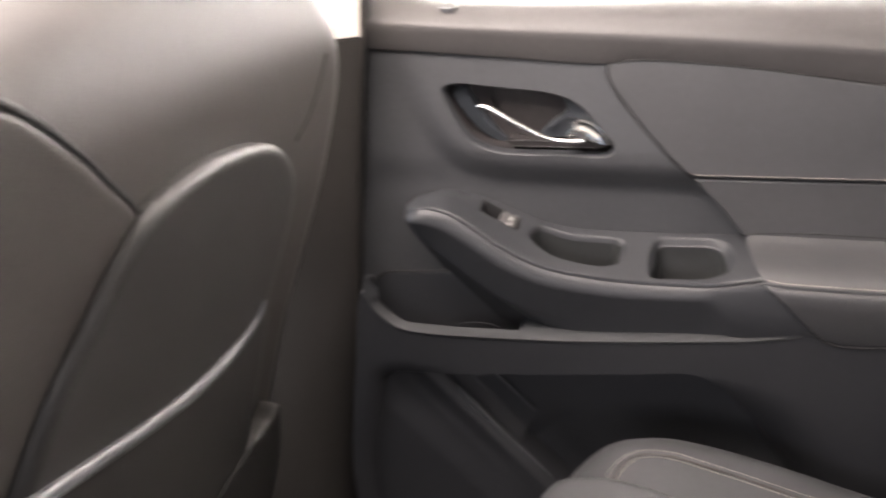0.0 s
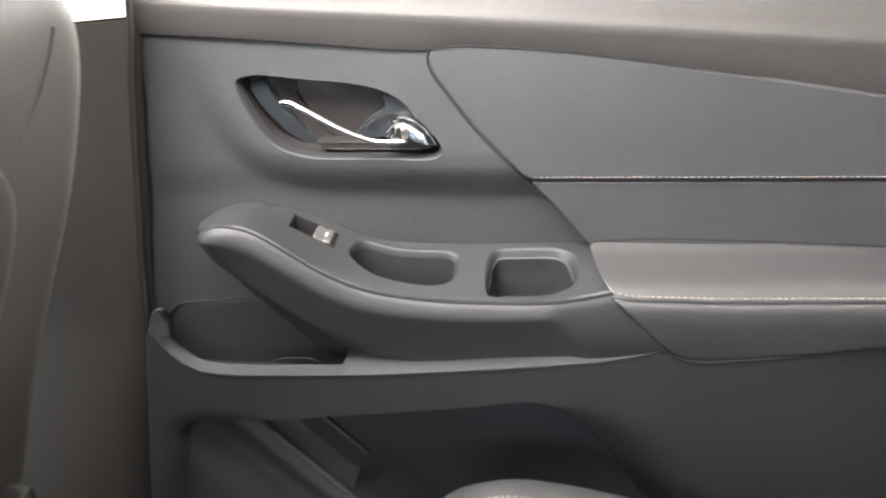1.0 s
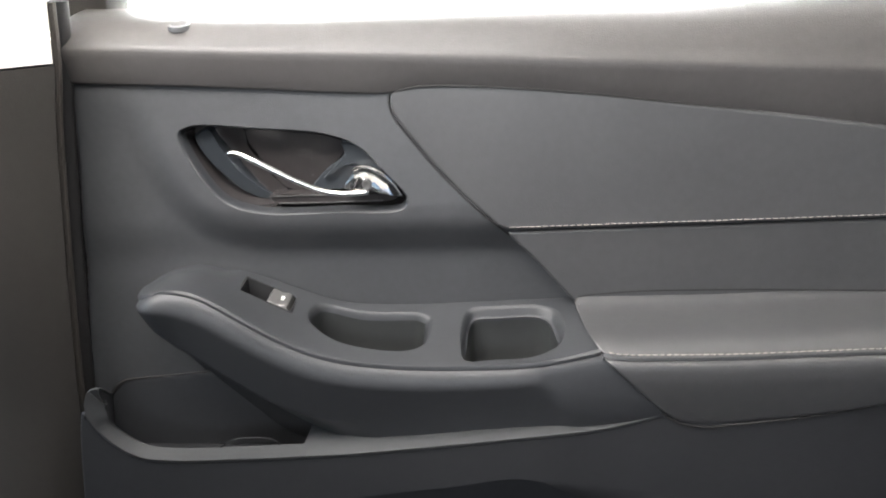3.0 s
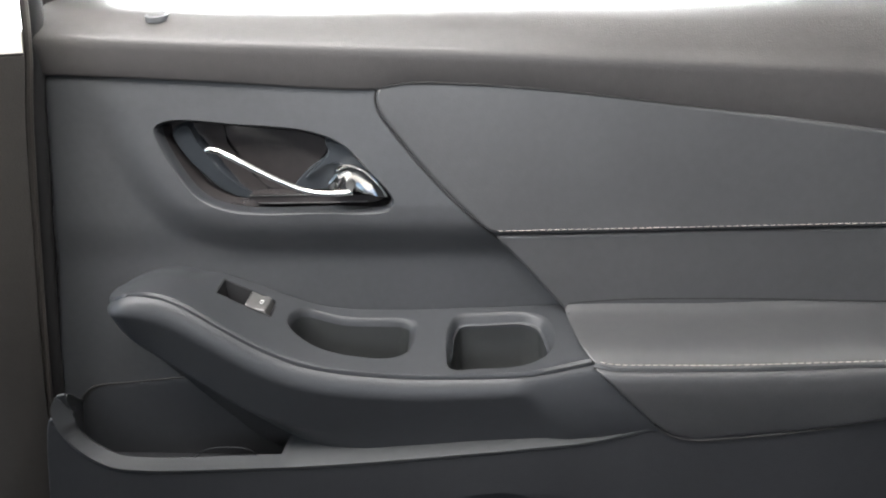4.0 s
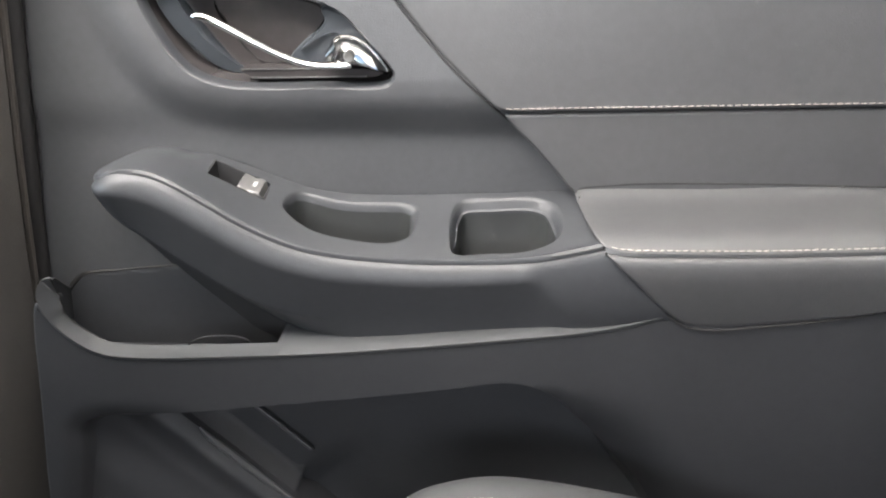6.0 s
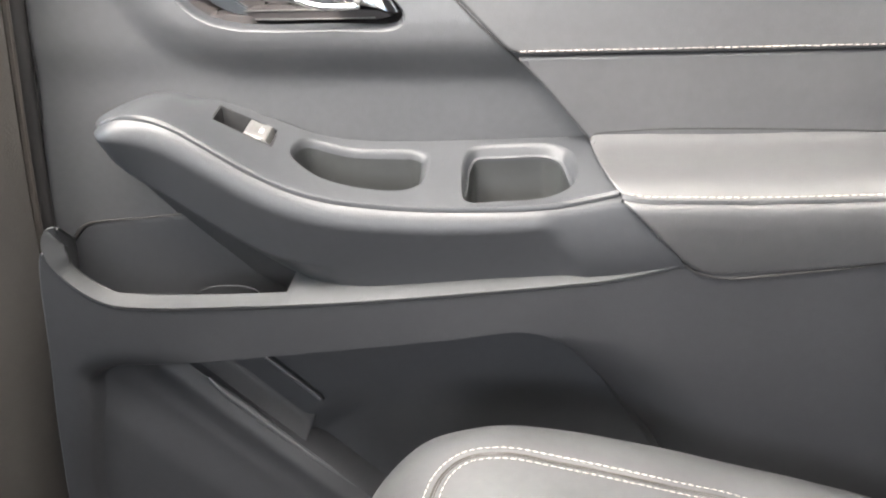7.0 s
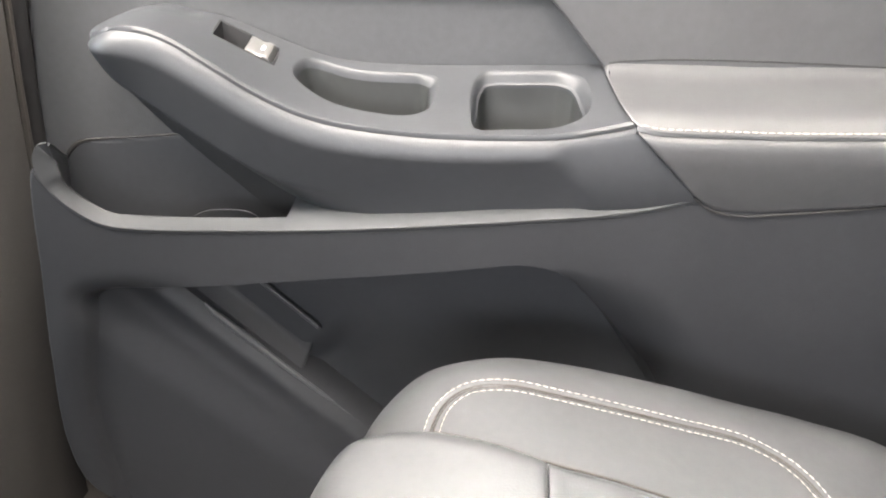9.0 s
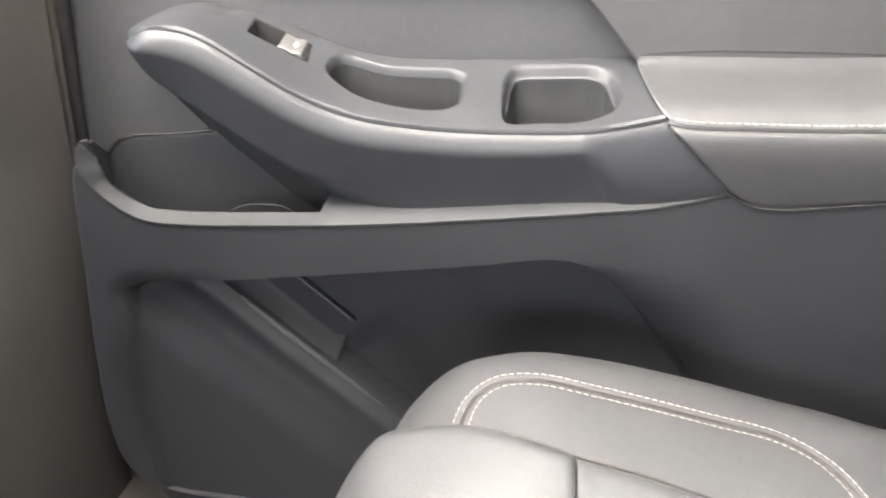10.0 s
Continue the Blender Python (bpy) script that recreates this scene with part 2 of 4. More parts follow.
def thing(name, place, label, category, group="", kind=""):
    ob = new(name)
    ob.empty_display_size = 0.05
    ob.location = place
    bpy.context.view_layer.update()
    return tagged(ob, label, category, group, kind)


def offset_in(line, d):
    """A closed line moved inwards by d."""
    t = np.roll(line, -1, 0) - np.roll(line, 1, 0)
    t /= np.linalg.norm(t, axis=1)[:, None] + 1e-12
    area = 0.5 * np.sum(line[:, 0] * np.roll(line[:, 1], -1) - np.roll(line[:, 0], -1) * line[:, 1])
    nrm = np.stack([-t[:, 1], t[:, 0]], 1) * (1 if area > 0 else -1)
    return line + nrm * d


def stitches(path, pitch=0.005, length=0.0037, r=0.00031):
    """A row of thread stitches along a line of points."""
    p = np.array(path, float)
    run = np.r_[0, np.cumsum(np.linalg.norm(np.diff(p, axis=0), axis=1))]
    pieces = []
    for s in np.arange(0.001, run[-1] - length, pitch):
        ends = [np.array([np.interp(s + f * length, run, p[:, k]) for k in range(3)]) for f in (0, 0.5, 1)]
        pieces.append(tube(ends, [r * 0.7, r, r * 0.7], 5))
    return joined(*pieces)


# ---- cabin shell ----
def structure(name, shape, mat, label, category):
    return tagged(part(name, shape, mat), label, category, kind="structure")


structure("floor", block(-1.45, 1.45, -1.60, 0.08, -0.06, 0.0), CARPET, "dark brown carpeted floor of the car cabin", "floor")
# the hole in the ceiling is made only to let the overhead fill through
structure("ceiling", joined(block(-1.45, 1.45, -0.14, 0.16, 1.24, 1.29), block(-1.45, 1.45, -1.60, -0.52, 1.24, 1.29), block(-1.45, -0.67, -0.52, -0.14, 1.24, 1.29), block(0.35, 1.45, -0.52, -0.14, 1.24, 1.29)), HEADLINER, "pale fabric headliner with an opening for the overhead fill lamp", "ceiling")
structure("wall_far_side", block(-1.45, 1.45, -1.64, -1.60, 0.0, 0.80), HARD_LOW, "dark lower wall on the far side of the cabin", "wall")
structure("wall_front", block(-1.49, -1.45, -1.60, 0.08, 0.0, 0.84), HARD_LOW, "dark dashboard wall closing the cabin ahead", "wall")
structure("wall_rear", block(1.45, 1.49, -1.60, 0.08, 0.0, 0.84), HARD_LOW, "dark wall closing the cabin behind", "wall")
structure("wall_front_door", block(-1.45, -0.30, 0.01, 0.06, 0.0, 0.77), HARD_LOW, "dark lower wall ahead of the pillar", "wall")
structure("wall_behind_door", block(0.90, 1.45, 0.01, 0.06, 0.0, 0.84), HARD_LOW, "dark lower wall behind the rear door", "wall")


bright = bpy.data.materials.new("overcast_daylight")
bright.use_nodes = True
bright.node_tree.nodes["Principled BSDF"].inputs["Emission Color"].default_value = (1.0, 0.985, 0.96, 1)
bright.node_tree.nodes["Principled BSDF"].inputs["Emission Strength"].default_value = 26.0
structure("backdrop", block(-1.4, 2.4, 0.90, 0.92, 0.30, 2.30, 0), bright, "plain bright daylight outside the window", "backdrop")

# ---- rear door ----
door = thing("car_door", (0.40, 0.03, 0.14), "charcoal rear car door with leatherette pads and chrome handle, closed", "car door", kind="thing")
RIGHT = 0.88
BELT = [(-0.03, 0.7635), (-0.004, 0.761), (0.059, 0.757), (0.138, 0.751), (0.196, 0.746), (0.234, 0.7445), (0.255, 0.748), (0.312, 0.745), (0.368, 0.739),
        (0.443, 0.728), (0.517, 0.717), (0.579, 0.707), (0.70, 0.688), (RIGHT, 0.655)]
CREASE = [(-0.03, 0.788), (0.007, 0.786), (0.107, 0.779), (0.257, 0.770), (0.367, 0.762), (0.474, 0.754), (0.568, 0.747), (0.70, 0.735), (RIGHT, 0.717)]
LIP = [(0.030, 0.603), (0.046, 0.611), (0.059, 0.616), (0.079, 0.616), (0.095, 0.610), (0.117, 0.596), (0.143, 0.579), (0.173, 0.565), (0.197, 0.559), (0.221, 0.556),
       (0.252, 0.554), (0.292, 0.554), (0.331, 0.556), (0.354, 0.560), (0.382, 0.567)]
POD_WALL = [(0.014, 0.593), (0.030, 0.604), (0.053, 0.613), (0.076, 0.614), (0.092, 0.609), (0.117, 0.600), (0.151, 0.586), (0.176, 0.577), (0.202, 0.573), (0.245, 0.572),
            (0.288, 0.573), (0.367, 0.576), (0.39, 0.577)]
POD_LOW = [(0.037, 0.597), (0.041, 0.576), (0.055, 0.557), (0.079, 0.5290), (0.108, 0.5030), (0.143, 0.4820), (0.171, 0.4758), (0.205, 0.4745), (0.247, 0.4755), (0.289, 0.4795),
           (0.331, 0.4865), (0.371, 0.4950), (0.403, 0.5015), (0.428, 0.5050)]
RIM = [(-0.0010, 0.5375), (-0.0070, 0.5360), (-0.0125, 0.5290), (-0.0145, 0.5190), (-0.0105, 0.5040), (0.004, 0.486), (0.022, 0.475), (0.047, 0.472), (0.109, 0.474), (0.189, 0.479), (0.268, 0.487), (0.343, 0.496),
       (0.379, 0.501), (0.407, 0.508), (0.428, 0.515)]
BEZEL = [(0.070, 0.720), (0.081, 0.7255), (0.132, 0.722), (0.184, 0.716), (0.208, 0.706), (0.227, 0.686), (0.243, 0.665), (0.239, 0.657), (0.192, 0.6555), (0.124, 0.657),
         (0.100, 0.666), (0.085, 0.683)]
bezel_line = spline(BEZEL, 0.003, True)

# hard skin with a swell round the handle that ends in a soft crease below it
SWELL = spline([(0.035, 0.80), (0.046, 0.735), (0.060, 0.690), (0.085, 0.656), (0.120, 0.645), (0.20, 0.642), (0.31, 0.641), (0.50, 0.640), (0.50, 0.80)], 0.006, True)


def skin_y(x, z):
    up = step01(inside_by(SWELL, np.stack([x, z], 1)), -0.026, 0.010)
    lean = np.maximum(z - 0.660, 0) * 0.100
    top = step01(z, 0.710, 0.756)
    return (0.0055 - 0.0040 * step01(z, 0.610, 0.650)) * (1 - up) * (1 - top) - 0.0088 * up + lean * up


skin_line = spline([(-0.008, 0.770), (-0.0098, 0.760), (-0.0168, 0.712), (-0.0300, 0.628), (-0.0435, 0.557), (-0.053, 0.500), (-0.055, 0.425), (0.20, 0.42), (0.43, 0.42), (0.44, 0.50), (0.40, 0.585),
                    (0.34, 0.66), (0.29, 0.77), (0.14, 0.77)], 0.004, True)
part("skin", relief(skin_line, lambda x, z, sd: (x, skin_y(x, z) + roll_off(sd, 0.007), z), 0.0025, (0, 0.03, 0), [bezel_line]), HARD, door, "charcoal grained plastic skin")


# belt trim
def belt_ring(x):
    e = max(0.0, 1 - (x + 0.013) / 0.008)
    k = 1 - math.sqrt(max(0.0, 1 - e * e))
    zb, zc = along(BELT, x), along(CREASE, x)
    h = 0.014 * float(step01(x, 0.10, 0.45)) + 0.024 * float(step01(x, 0.40, 0.66))
    pts = [(0.012, zb - 0.001), (-0.0012, zb - 0.001), (-0.0026, zb - 0.0004), (-0.0032, zb + 0.0010), (-0.0050, zb * 0.5 + zc * 0.5 - 0.003), (-0.0068, zc - 0.006), (-0.0070, zc - 0.0016), (-0.0066, zc + 0.0006), (-0.0056, zc + 0.0024), (-0.0036, zc + 0.0048),
           (0.001, zc + 0.0085 + h * 0.15), (0.010, zc + 0.0180 + h * 0.5), (0.026, zc + 0.0220 + h * 0.8), (0.046, zc + 0.0240 + h), (0.055, zc + 0.0235 + h), (0.060, zc + 0.018 + h)]
    return [(x, y + (0.03 - y) * k, z - (z - zb) * k * 0.15) for y, z in pts]


part("belt_trim", loft([belt_ring(x) for x in np.r_[np.linspace(-0.013, -0.005, 10), np.linspace(0.000, RIGHT, 82)]], False), TRIM, door, "brown-black soft-touch belt trim", 60)
part("belt_seam", tube([(x, -0.0012 - 0.0022 * float(step01(x, 0.225, 0.250)), float(along(BELT, x)) - 0.0003) for x in np.linspace(-0.008, RIGHT, 120)], 0.0009, 6), RUBBER, door, "thin dark seam under the belt trim")
part("lock_grommet", loft([[(0.080 + r * math.cos(a), 0.010 + r * math.sin(a) * 0.8, 0.7985 + h + r * math.sin(a) * 0.25) for a in np.arange(24) * math.pi / 12] for r, h in ((0.0090, -0.003), (0.0085, 0.0002), (0.0068, 0.0005), (0.0055, -0.0006))],
               True, False, True), HARD, door, "dark lock knob grommet")
# added block behind the trim, closes a gap that let light through
part("belt_gap_blocker", block(-0.034, -0.004, 0.032, 0.045, 0.742, 0.796, 0.003), RUBBER, door, "added black block that stops light at the belt end")
part("window_pane", block(-0.01, RIGHT, 0.062, 0.066, 0.74, 1.22, 0), GLASS, door, "clear side window glass").visible_shadow = False
# stretched unseen past the door's front edge and down to block stray daylight
part("outer_skin", block(-0.14, RIGHT, 0.07, 0.10, 0.02, 0.785), HARD_LOW, door)


# padded leatherette inserts
def seam_z(x):
    return 0.6385 + (x - 0.315) * 0.011


def pad_y(z):
    return -0.0116 + 0.080 * (z - 0.638)


pad_up = np.vstack([spline([(0.3115, 0.6400), (0.286, 0.6650), (0.266, 0.6870), (0.245, 0.7140), (0.2350, 0.7290), (0.2330, 0.7380), (0.2350, 0.7450), (0.2410, 0.7480), (0.255, 0.7485), (0.312, 0.746), (0.368, 0.740), (0.443, 0.729),
                             (0.517, 0.718), (0.579, 0.708), (0.70, 0.689), (RIGHT, 0.656)], 0.004), [(RIGHT, seam_z(RIGHT))], [(x, seam_z(x)) for x in np.linspace(RIGHT - 0.02, 0.325, 30)]])
part("upper_pad", padded(pad_up, lambda x, z, sd: (x, pad_y(z) + roll_off(sd, 0.0030), z), 0.0031, 0.0025, (0, 0.010, 0)), LEATHER, door, "charcoal leatherette upper insert")
pad_low = np.vstack([[(x, seam_z(x) - 0.0012) for x in np.linspace(0.3145, RIGHT, 30)], [(RIGHT, 0.57)], [(0.45, 0.57)], spline([(0.380, 0.565), (0.367, 0.578), (0.339, 0.611), (0.316, 0.635)], 0.004)])
part("lower_pad", padded(pad_low, lambda x, z, sd: (x, -0.0104 + 0.030 * (z - 0.577) + roll_off(sd, 0.0028), z), 0.0030, 0.0025, (0, 0.008, 0)), LEATHER, door, "charcoal leatherette lower insert")
part("upper_stitching", stitches([(x, -0.0116, seam_z(x) + 0.0030) for x in np.linspace(0.317, RIGHT, 60)]), THREAD, door, "pale thread stitching")

pad_edge = spline([(0.2365, 0.7468), (0.2335, 0.7400), (0.2350, 0.7290), (0.245, 0.7140), (0.266, 0.6870), (0.286, 0.6650), (0.3115, 0.6400), (0.339, 0.611), (0.366, 0.579)], 0.004)
part("pad_seam", tube(np.column_stack([pad_edge[:, 0] - 0.0006, skin_y(pad_edge[:, 0], pad_edge[:, 1]) - 0.0002, pad_edge[:, 1] - 0.0004]), 0.0008, 6), RUBBER, door, "thin dark seam beside the inserts")

# padded armrest
ARM_Y = [(0.496, -0.0645), (0.500, -0.0660), (0.512, -0.0696), (0.530, -0.0738), (0.548, -0.0763), (0.5575, -0.0750), (0.5630, -0.0705), (0.5665, -0.0660), (0.5695, -0.0610), (0.5718, -0.0545), (0.5736, -0.0460), (0.5752, -0.0350), (0.5772, -0.0240), (0.5796, -0.0165), (0.5822, -0.0125), (0.5850, -0.0075), (0.590, 0.0020)]


def arm_rise(x):
    return 0.004 * step01(x, 0.45, 0.60)


def arm_y(x, z):
    line = spline([(a, b) for a, b in ARM_Y], 0.001)
    return np.interp(z - arm_rise(x), line[:, 0], line[:, 1])


def arm_seam(x):
    return 0.5615 + arm_rise(x) + 0.0018 * step01(x, 0.40, 0.38)


arm_top = np.vstack([spline([(0.3815, 0.5650), (0.3757, 0.5712), (0.3660, 0.5780), (0.3640, 0.5800), (0.3700, 0.5835), (0.384, 0.5845), (0.413, 0.5865), (0.494, 0.5865), (0.599, 0.584), (RIGHT, 0.580)], 0.003),
                     [(x, arm_seam(x)) for x in np.linspace(RIGHT, 0.386, 40)]])
part("armrest_top", padded(arm_top, lambda x, z, sd: (x, arm_y(x, z) + roll_off(sd, 0.0020), z), 0.0021, 0.0015, (0, 0.01, 0)), LEATHER, door, "padded charcoal leatherette armrest top")
arm_side = np.vstack([[(x, arm_seam(x) - 0.0012) for x in np.linspace(0.3875, RIGHT, 60)],
                      spline([(RIGHT, 0.540), (0.60, 0.5262), (0.539, 0.5148), (0.483, 0.5072), (0.457, 0.5046), (0.438, 0.5078), (0.4245, 0.518), (0.399, 0.546), (0.3865, 0.5585), (0.3835, 0.5616), (0.3850, 0.5624)], 0.003)])
part("armrest_side", relief(arm_side, lambda x, z, sd: (x, arm_y(x, z) + 0.001 + roll_off(sd, 0.0030), z), 0.0013, (0, 0.03, 0)), LEATHER, door, "charcoal leatherette armrest side")
arm_foot = spline([(RIGHT, 0.5395), (0.60, 0.5257), (0.539, 0.5143), (0.483, 0.5067), (0.457, 0.5041), (0.438, 0.5072), (0.4255, 0.5165)], 0.006)
part("armrest_foot_seam", tube([(x, -0.0676, z) for x, z in arm_foot], 0.0008, 6), RUBBER, door, "thin dark seam under the armrest")
part("armrest_crease", tube([(x, -0.0096, z + 0.0004) for x, z in spline([(0.3690, 0.5830), (0.376, 0.5841), (0.388, 0.5850), (0.413, 0.5866), (0.494, 0.5866), (0.599, 0.5842), (RIGHT, 0.5802)], 0.004)], 0.0008, 6), RUBBER, door, "dark crease behind the armrest")
part("armrest_seam", tube([(x, float(arm_y(x, arm_seam(x))) + 0.0052, arm_seam(x) - 0.0006) for x in np.linspace(0.3835, RIGHT, 60)], 0.0040, 8), LEATHER, door, "charcoal leatherette seam fold")
part("armrest_stitching", stitches([(x, float(arm_y(x, arm_seam(x) + 0.0027)) - 0.0003, arm_seam(x) + 0.0029) for x in np.linspace(0.386, RIGHT, 60)]), THREAD, door, "pale thread stitching")

# armrest tray with pull pocket, cup and switch
LIP_Y = -0.062


def tray_z(x, y):
    v = np.clip((y - LIP_Y) / -LIP_Y, 0, 1.05)
    return along(LIP, x) * (1 - v) + along(POD_WALL, x) * v


def tray_xy(points):
    return np.array([(x, LIP_Y * (1 - v)) for x, v in points])


tray_line = np.vstack([spline([(0.027, 0.004), (0.028, -0.020), (0.034, -0.043), (0.047, -0.0595), (0.066, -0.0632), (0.10, -0.064), (0.20, -0.0645), (0.30, -0.0650), (0.3825, -0.066)], 0.003),
                       [(0.3775, -0.040), (0.3705, -0.012), (0.3695, 0.004)]])
pull_line = spline(tray_xy([(0.160, 0.55), (0.163, 0.86), (0.172, 0.94), (0.200, 0.90), (0.245, 0.90), (0.255, 0.84), (0.2565, 0.62), (0.252, 0.34), (0.240, 0.22), (0.208, 0.22), (0.180, 0.31)]), 0.003, True)
cup_line = spline(tray_xy([(0.2795, 0.30), (0.2795, 0.75), (0.285, 0.93), (0.310, 0.965), (0.338, 0.95), (0.352, 0.84), (0.358, 0.55), (0.354, 0.22), (0.340, 0.085), (0.305, 0.055), (0.2835, 0.065)]), 0.003, True)
SW_X, SW_Y = 0.128, -0.0185
sw_line = np.array([(0.1095, -0.0290), (0.1475, -0.0290), (0.1475, -0.0080), (0.1095, -0.0080)])
tray = part("armrest_tray", relief(tray_line, lambda x, y, sd: (x, y, tray_z(x, y) - roll_off(sd, 0.0018) * (y < -0.012) - 0.004 * step01(y, -0.030, 0.004) * step01(x, 0.108, 0.085)), 0.0018, (0, 0, -0.002), [pull_line, cup_line, sw_line]), SATIN, door, "satin charcoal plastic armrest tray")


def pocket_liner(name, line, steps, mat, cap, label, weight):
    rings = []
    wt = weight(line[:, 0], (line[:, 1] - LIP_Y) / -LIP_Y)
    ins = offset_in(line, 1.0) - line
    for inward, drop in steps:
        o = line + ins * (inward * (wt if inward > 0 else np.ones(len(line))))[:, None]
        k = step01(drop, 0.008, 0.03)
        z = tray_z(line[:, 0], line[:, 1])
        z = z * (1 - k) + z.mean() * k
        rings.append([(a, b, c - drop) for (a, b), c in zip(o, z)])
    return part(name, loft(rings, True, False, cap), mat, tray, label, 50)


def pull_weight(x, v):
    return 0.15 + 0.85 * step01(v, 0.30, 0.80) + 1.6 * step01(x, 0.240, 0.256) * step01(v, 0.25, 0.50)


def cup_weight(x, v):
    return 0.10 + 0.90 * np.maximum(step01(v, 0.15, 0.50), 0.4 * step01(np.abs(x - 0.316), 0.028, 0.038)) + 0.6 * step01(x, 0.335, 0.352) * step01(v, 0.2, 0.7)


pocket_liner("pull_pocket", pull_line, ((-0.0004, 0.0), (0.0004, 0.0004), (0.0012, 0.0014), (0.0020, 0.0038), (0.0026, 0.0066)), SATIN, False, "recessed pull pocket rim", pull_weight)
# same pocket wall lower down; its shade is put into a darker material
pocket_liner("pull_pocket_shade", pull_line, ((0.0025, 0.0062), (0.0036, 0.022), (0.0050, 0.036), (0.0060, 0.041), (0.008, 0.042)), CUPLINE, True, "lower wall of the pull pocket, darkened for its shade", pull_weight)
pocket_liner("cup_recess", cup_line, ((-0.0004, 0.0), (0.0006, 0.0004), (0.0022, 0.0028), (0.0038, 0.0070), (0.0043, 0.0080), (0.0052, 0.0085), (0.0053, 0.0102)), SATIN, False, "rounded oblong cup recess rim", cup_weight)
pocket_liner("cup_lining", cup_line, ((0.0050, 0.0096), (0.0054, 0.014), (0.0062, 0.036), (0.009, 0.041), (0.012, 0.042)), CUPLINE, True, "dark cup lining", cup_weight)

# window switch, lying in the slope of the tray
sw_slope = float(tray_z(np.array([0.145]), SW_Y)[0] - tray_z(np.array([0.115]), SW_Y)[0]) / 0.030


def on_tray(x, y, h):
    return (x, y, float(tray_z(np.array([SW_X]), SW_Y)[0]) + (x - SW_X) * sw_slope + (y - SW_Y) * float(tray_z(np.array([SW_X]), 0.0)[0] - tray_z(np.array([SW_X]), LIP_Y)[0]) / -LIP_Y + h)


def slab(x0, x1, y0, y1, tops, low):
    """A low block in the slope of the tray whose top follows heights from front to back."""
    xs = np.linspace(x0, x1, len(tops))
    rings = []
    for x, h in zip(xs, tops):
        rings.append([on_tray(x, y0, low), on_tray(x, y0, h - 0.0008), on_tray(x, y0 + 0.0008, h), on_tray(x, y1 - 0.0008, h), on_tray(x, y1, h - 0.0008), on_tray(x, y1, low)])
    return loft(rings, True, True, True)


switch = part("window_switch", joined(slab(0.1087, 0.1483, -0.0297, -0.0287, [0.0005] * 3, -0.016), slab(0.1087, 0.1483, -0.0083, -0.0073, [0.0005] * 3, -0.016),
                                      slab(0.1085, 0.1097, -0.0297, -0.0073, [0.0004] * 3, -0.016), slab(0.1473, 0.1485, -0.0297, -0.0073, [0.0004] * 3, -0.016),
                                      slab(0.1090, 0.1480, -0.0290, -0.0080, [-0.0190] * 3, -0.020)), LINING, door, "black window switch housing")
part("switch_button", slab(0.1255, 0.1468, -0.0284, -0.0086, [-0.012, -0.003, 0.0010, 0.0014, 0.0010, 0.0008, 0.0014, 0.0026, 0.0020, -0.0060], -0.016), SILVER, switch, "satin silver window switch button")
part("switch_symbol", joined(slab(0.1384, 0.1388, -0.0208, -0.0168, [0.0018] * 3, 0.0004), slab(0.1402, 0.1406, -0.0208, -0.0168, [0.0024] * 3, 0.0004),
                             slab(0.1384, 0.1406, -0.0210, -0.0206, [0.0018, 0.0020, 0.0024], 0.0004), slab(0.1384, 0.1406, -0.0170, -0.0166, [0.0018, 0.0020, 0.0024], 0.0004)), WHITE, switch, "white printed window symbol")

# front shell of the pod
shell_line = np.vstack([spline([(0.0465, 0.6095), (0.059, 0.6140), (0.079, 0.6140), (0.095, 0.6080), (0.117, 0.5940), (0.143, 0.5770), (0.173, 0.5630), (0.197, 0.5570), (0.221, 0.5540),
                                (0.252, 0.5520), (0.292, 0.5520), (0.331, 0.5540), (0.354, 0.5580), (0.3825, 0.5645)], 0.003), spline([(0.3845, 0.5610), (0.399, 0.545), (0.4245, 0.518), (0.430, 0.506)], 0.004),
                        spline(POD_LOW[::-1], 0.004)[1:], [(0.0385, 0.6035)]])


FACET_TOP = [(0, -0.0622), (0.05, -0.0668), (0.11, -0.0694), (0.165, -0.0705), (0.195, -0.0706)]
PLAIN = spline([(0, 0.0), (0.06, 0.0042), (0.20, 0.0070), (0.50, 0.0078), (0.80, 0.0046), (1.0, 0.0)], 0.01)


def shell_y(x, z):
    top, low = along(LIP, x) - 0.0022, along(POD_LOW, x)
    w = np.clip((top - z) / np.maximum(top - low, 0.004), 0, 1)
    y_low = -0.0530 - 0.0120 * step01(x, 0.28, 0.43)
    facet = np.where(w < 0.195, np.interp(w, *zip(*FACET_TOP)), -0.0706 + (y_low + 0.0706) * (w - 0.195) / 0.805)
    plain = -0.0622 * (1 - w) + y_low * w - np.interp(w, *PLAIN.T)
    k = step01(x - 0.030 * (w - 0.2), 0.331, 0.347)
    y = facet * (1 - k) + plain * k
    r = 0.007 + 0.015 * step01(x, 0.20, 0.10)
    nose = roll_off(np.maximum(x - 0.037, 0), 0.022)
    under = roll_off(np.maximum(z - low, 0) * 0.8, r)
    belly = 0.040 * np.clip((w - 0.64) / 0.36, 0, 1) * step01(x, 0.22, 0.10)
    return y + nose + under * step01(w, 0.35, 0.75) * (1 - 0.7 * step01(x, 0.28, 0.42)) + belly


part("armrest_shell", relief(shell_line, lambda x, z, sd: (x, shell_y(x, z), z), 0.0022, (0, 0.004, 0)), SATIN, door, "satin charcoal armrest front shell", 55)

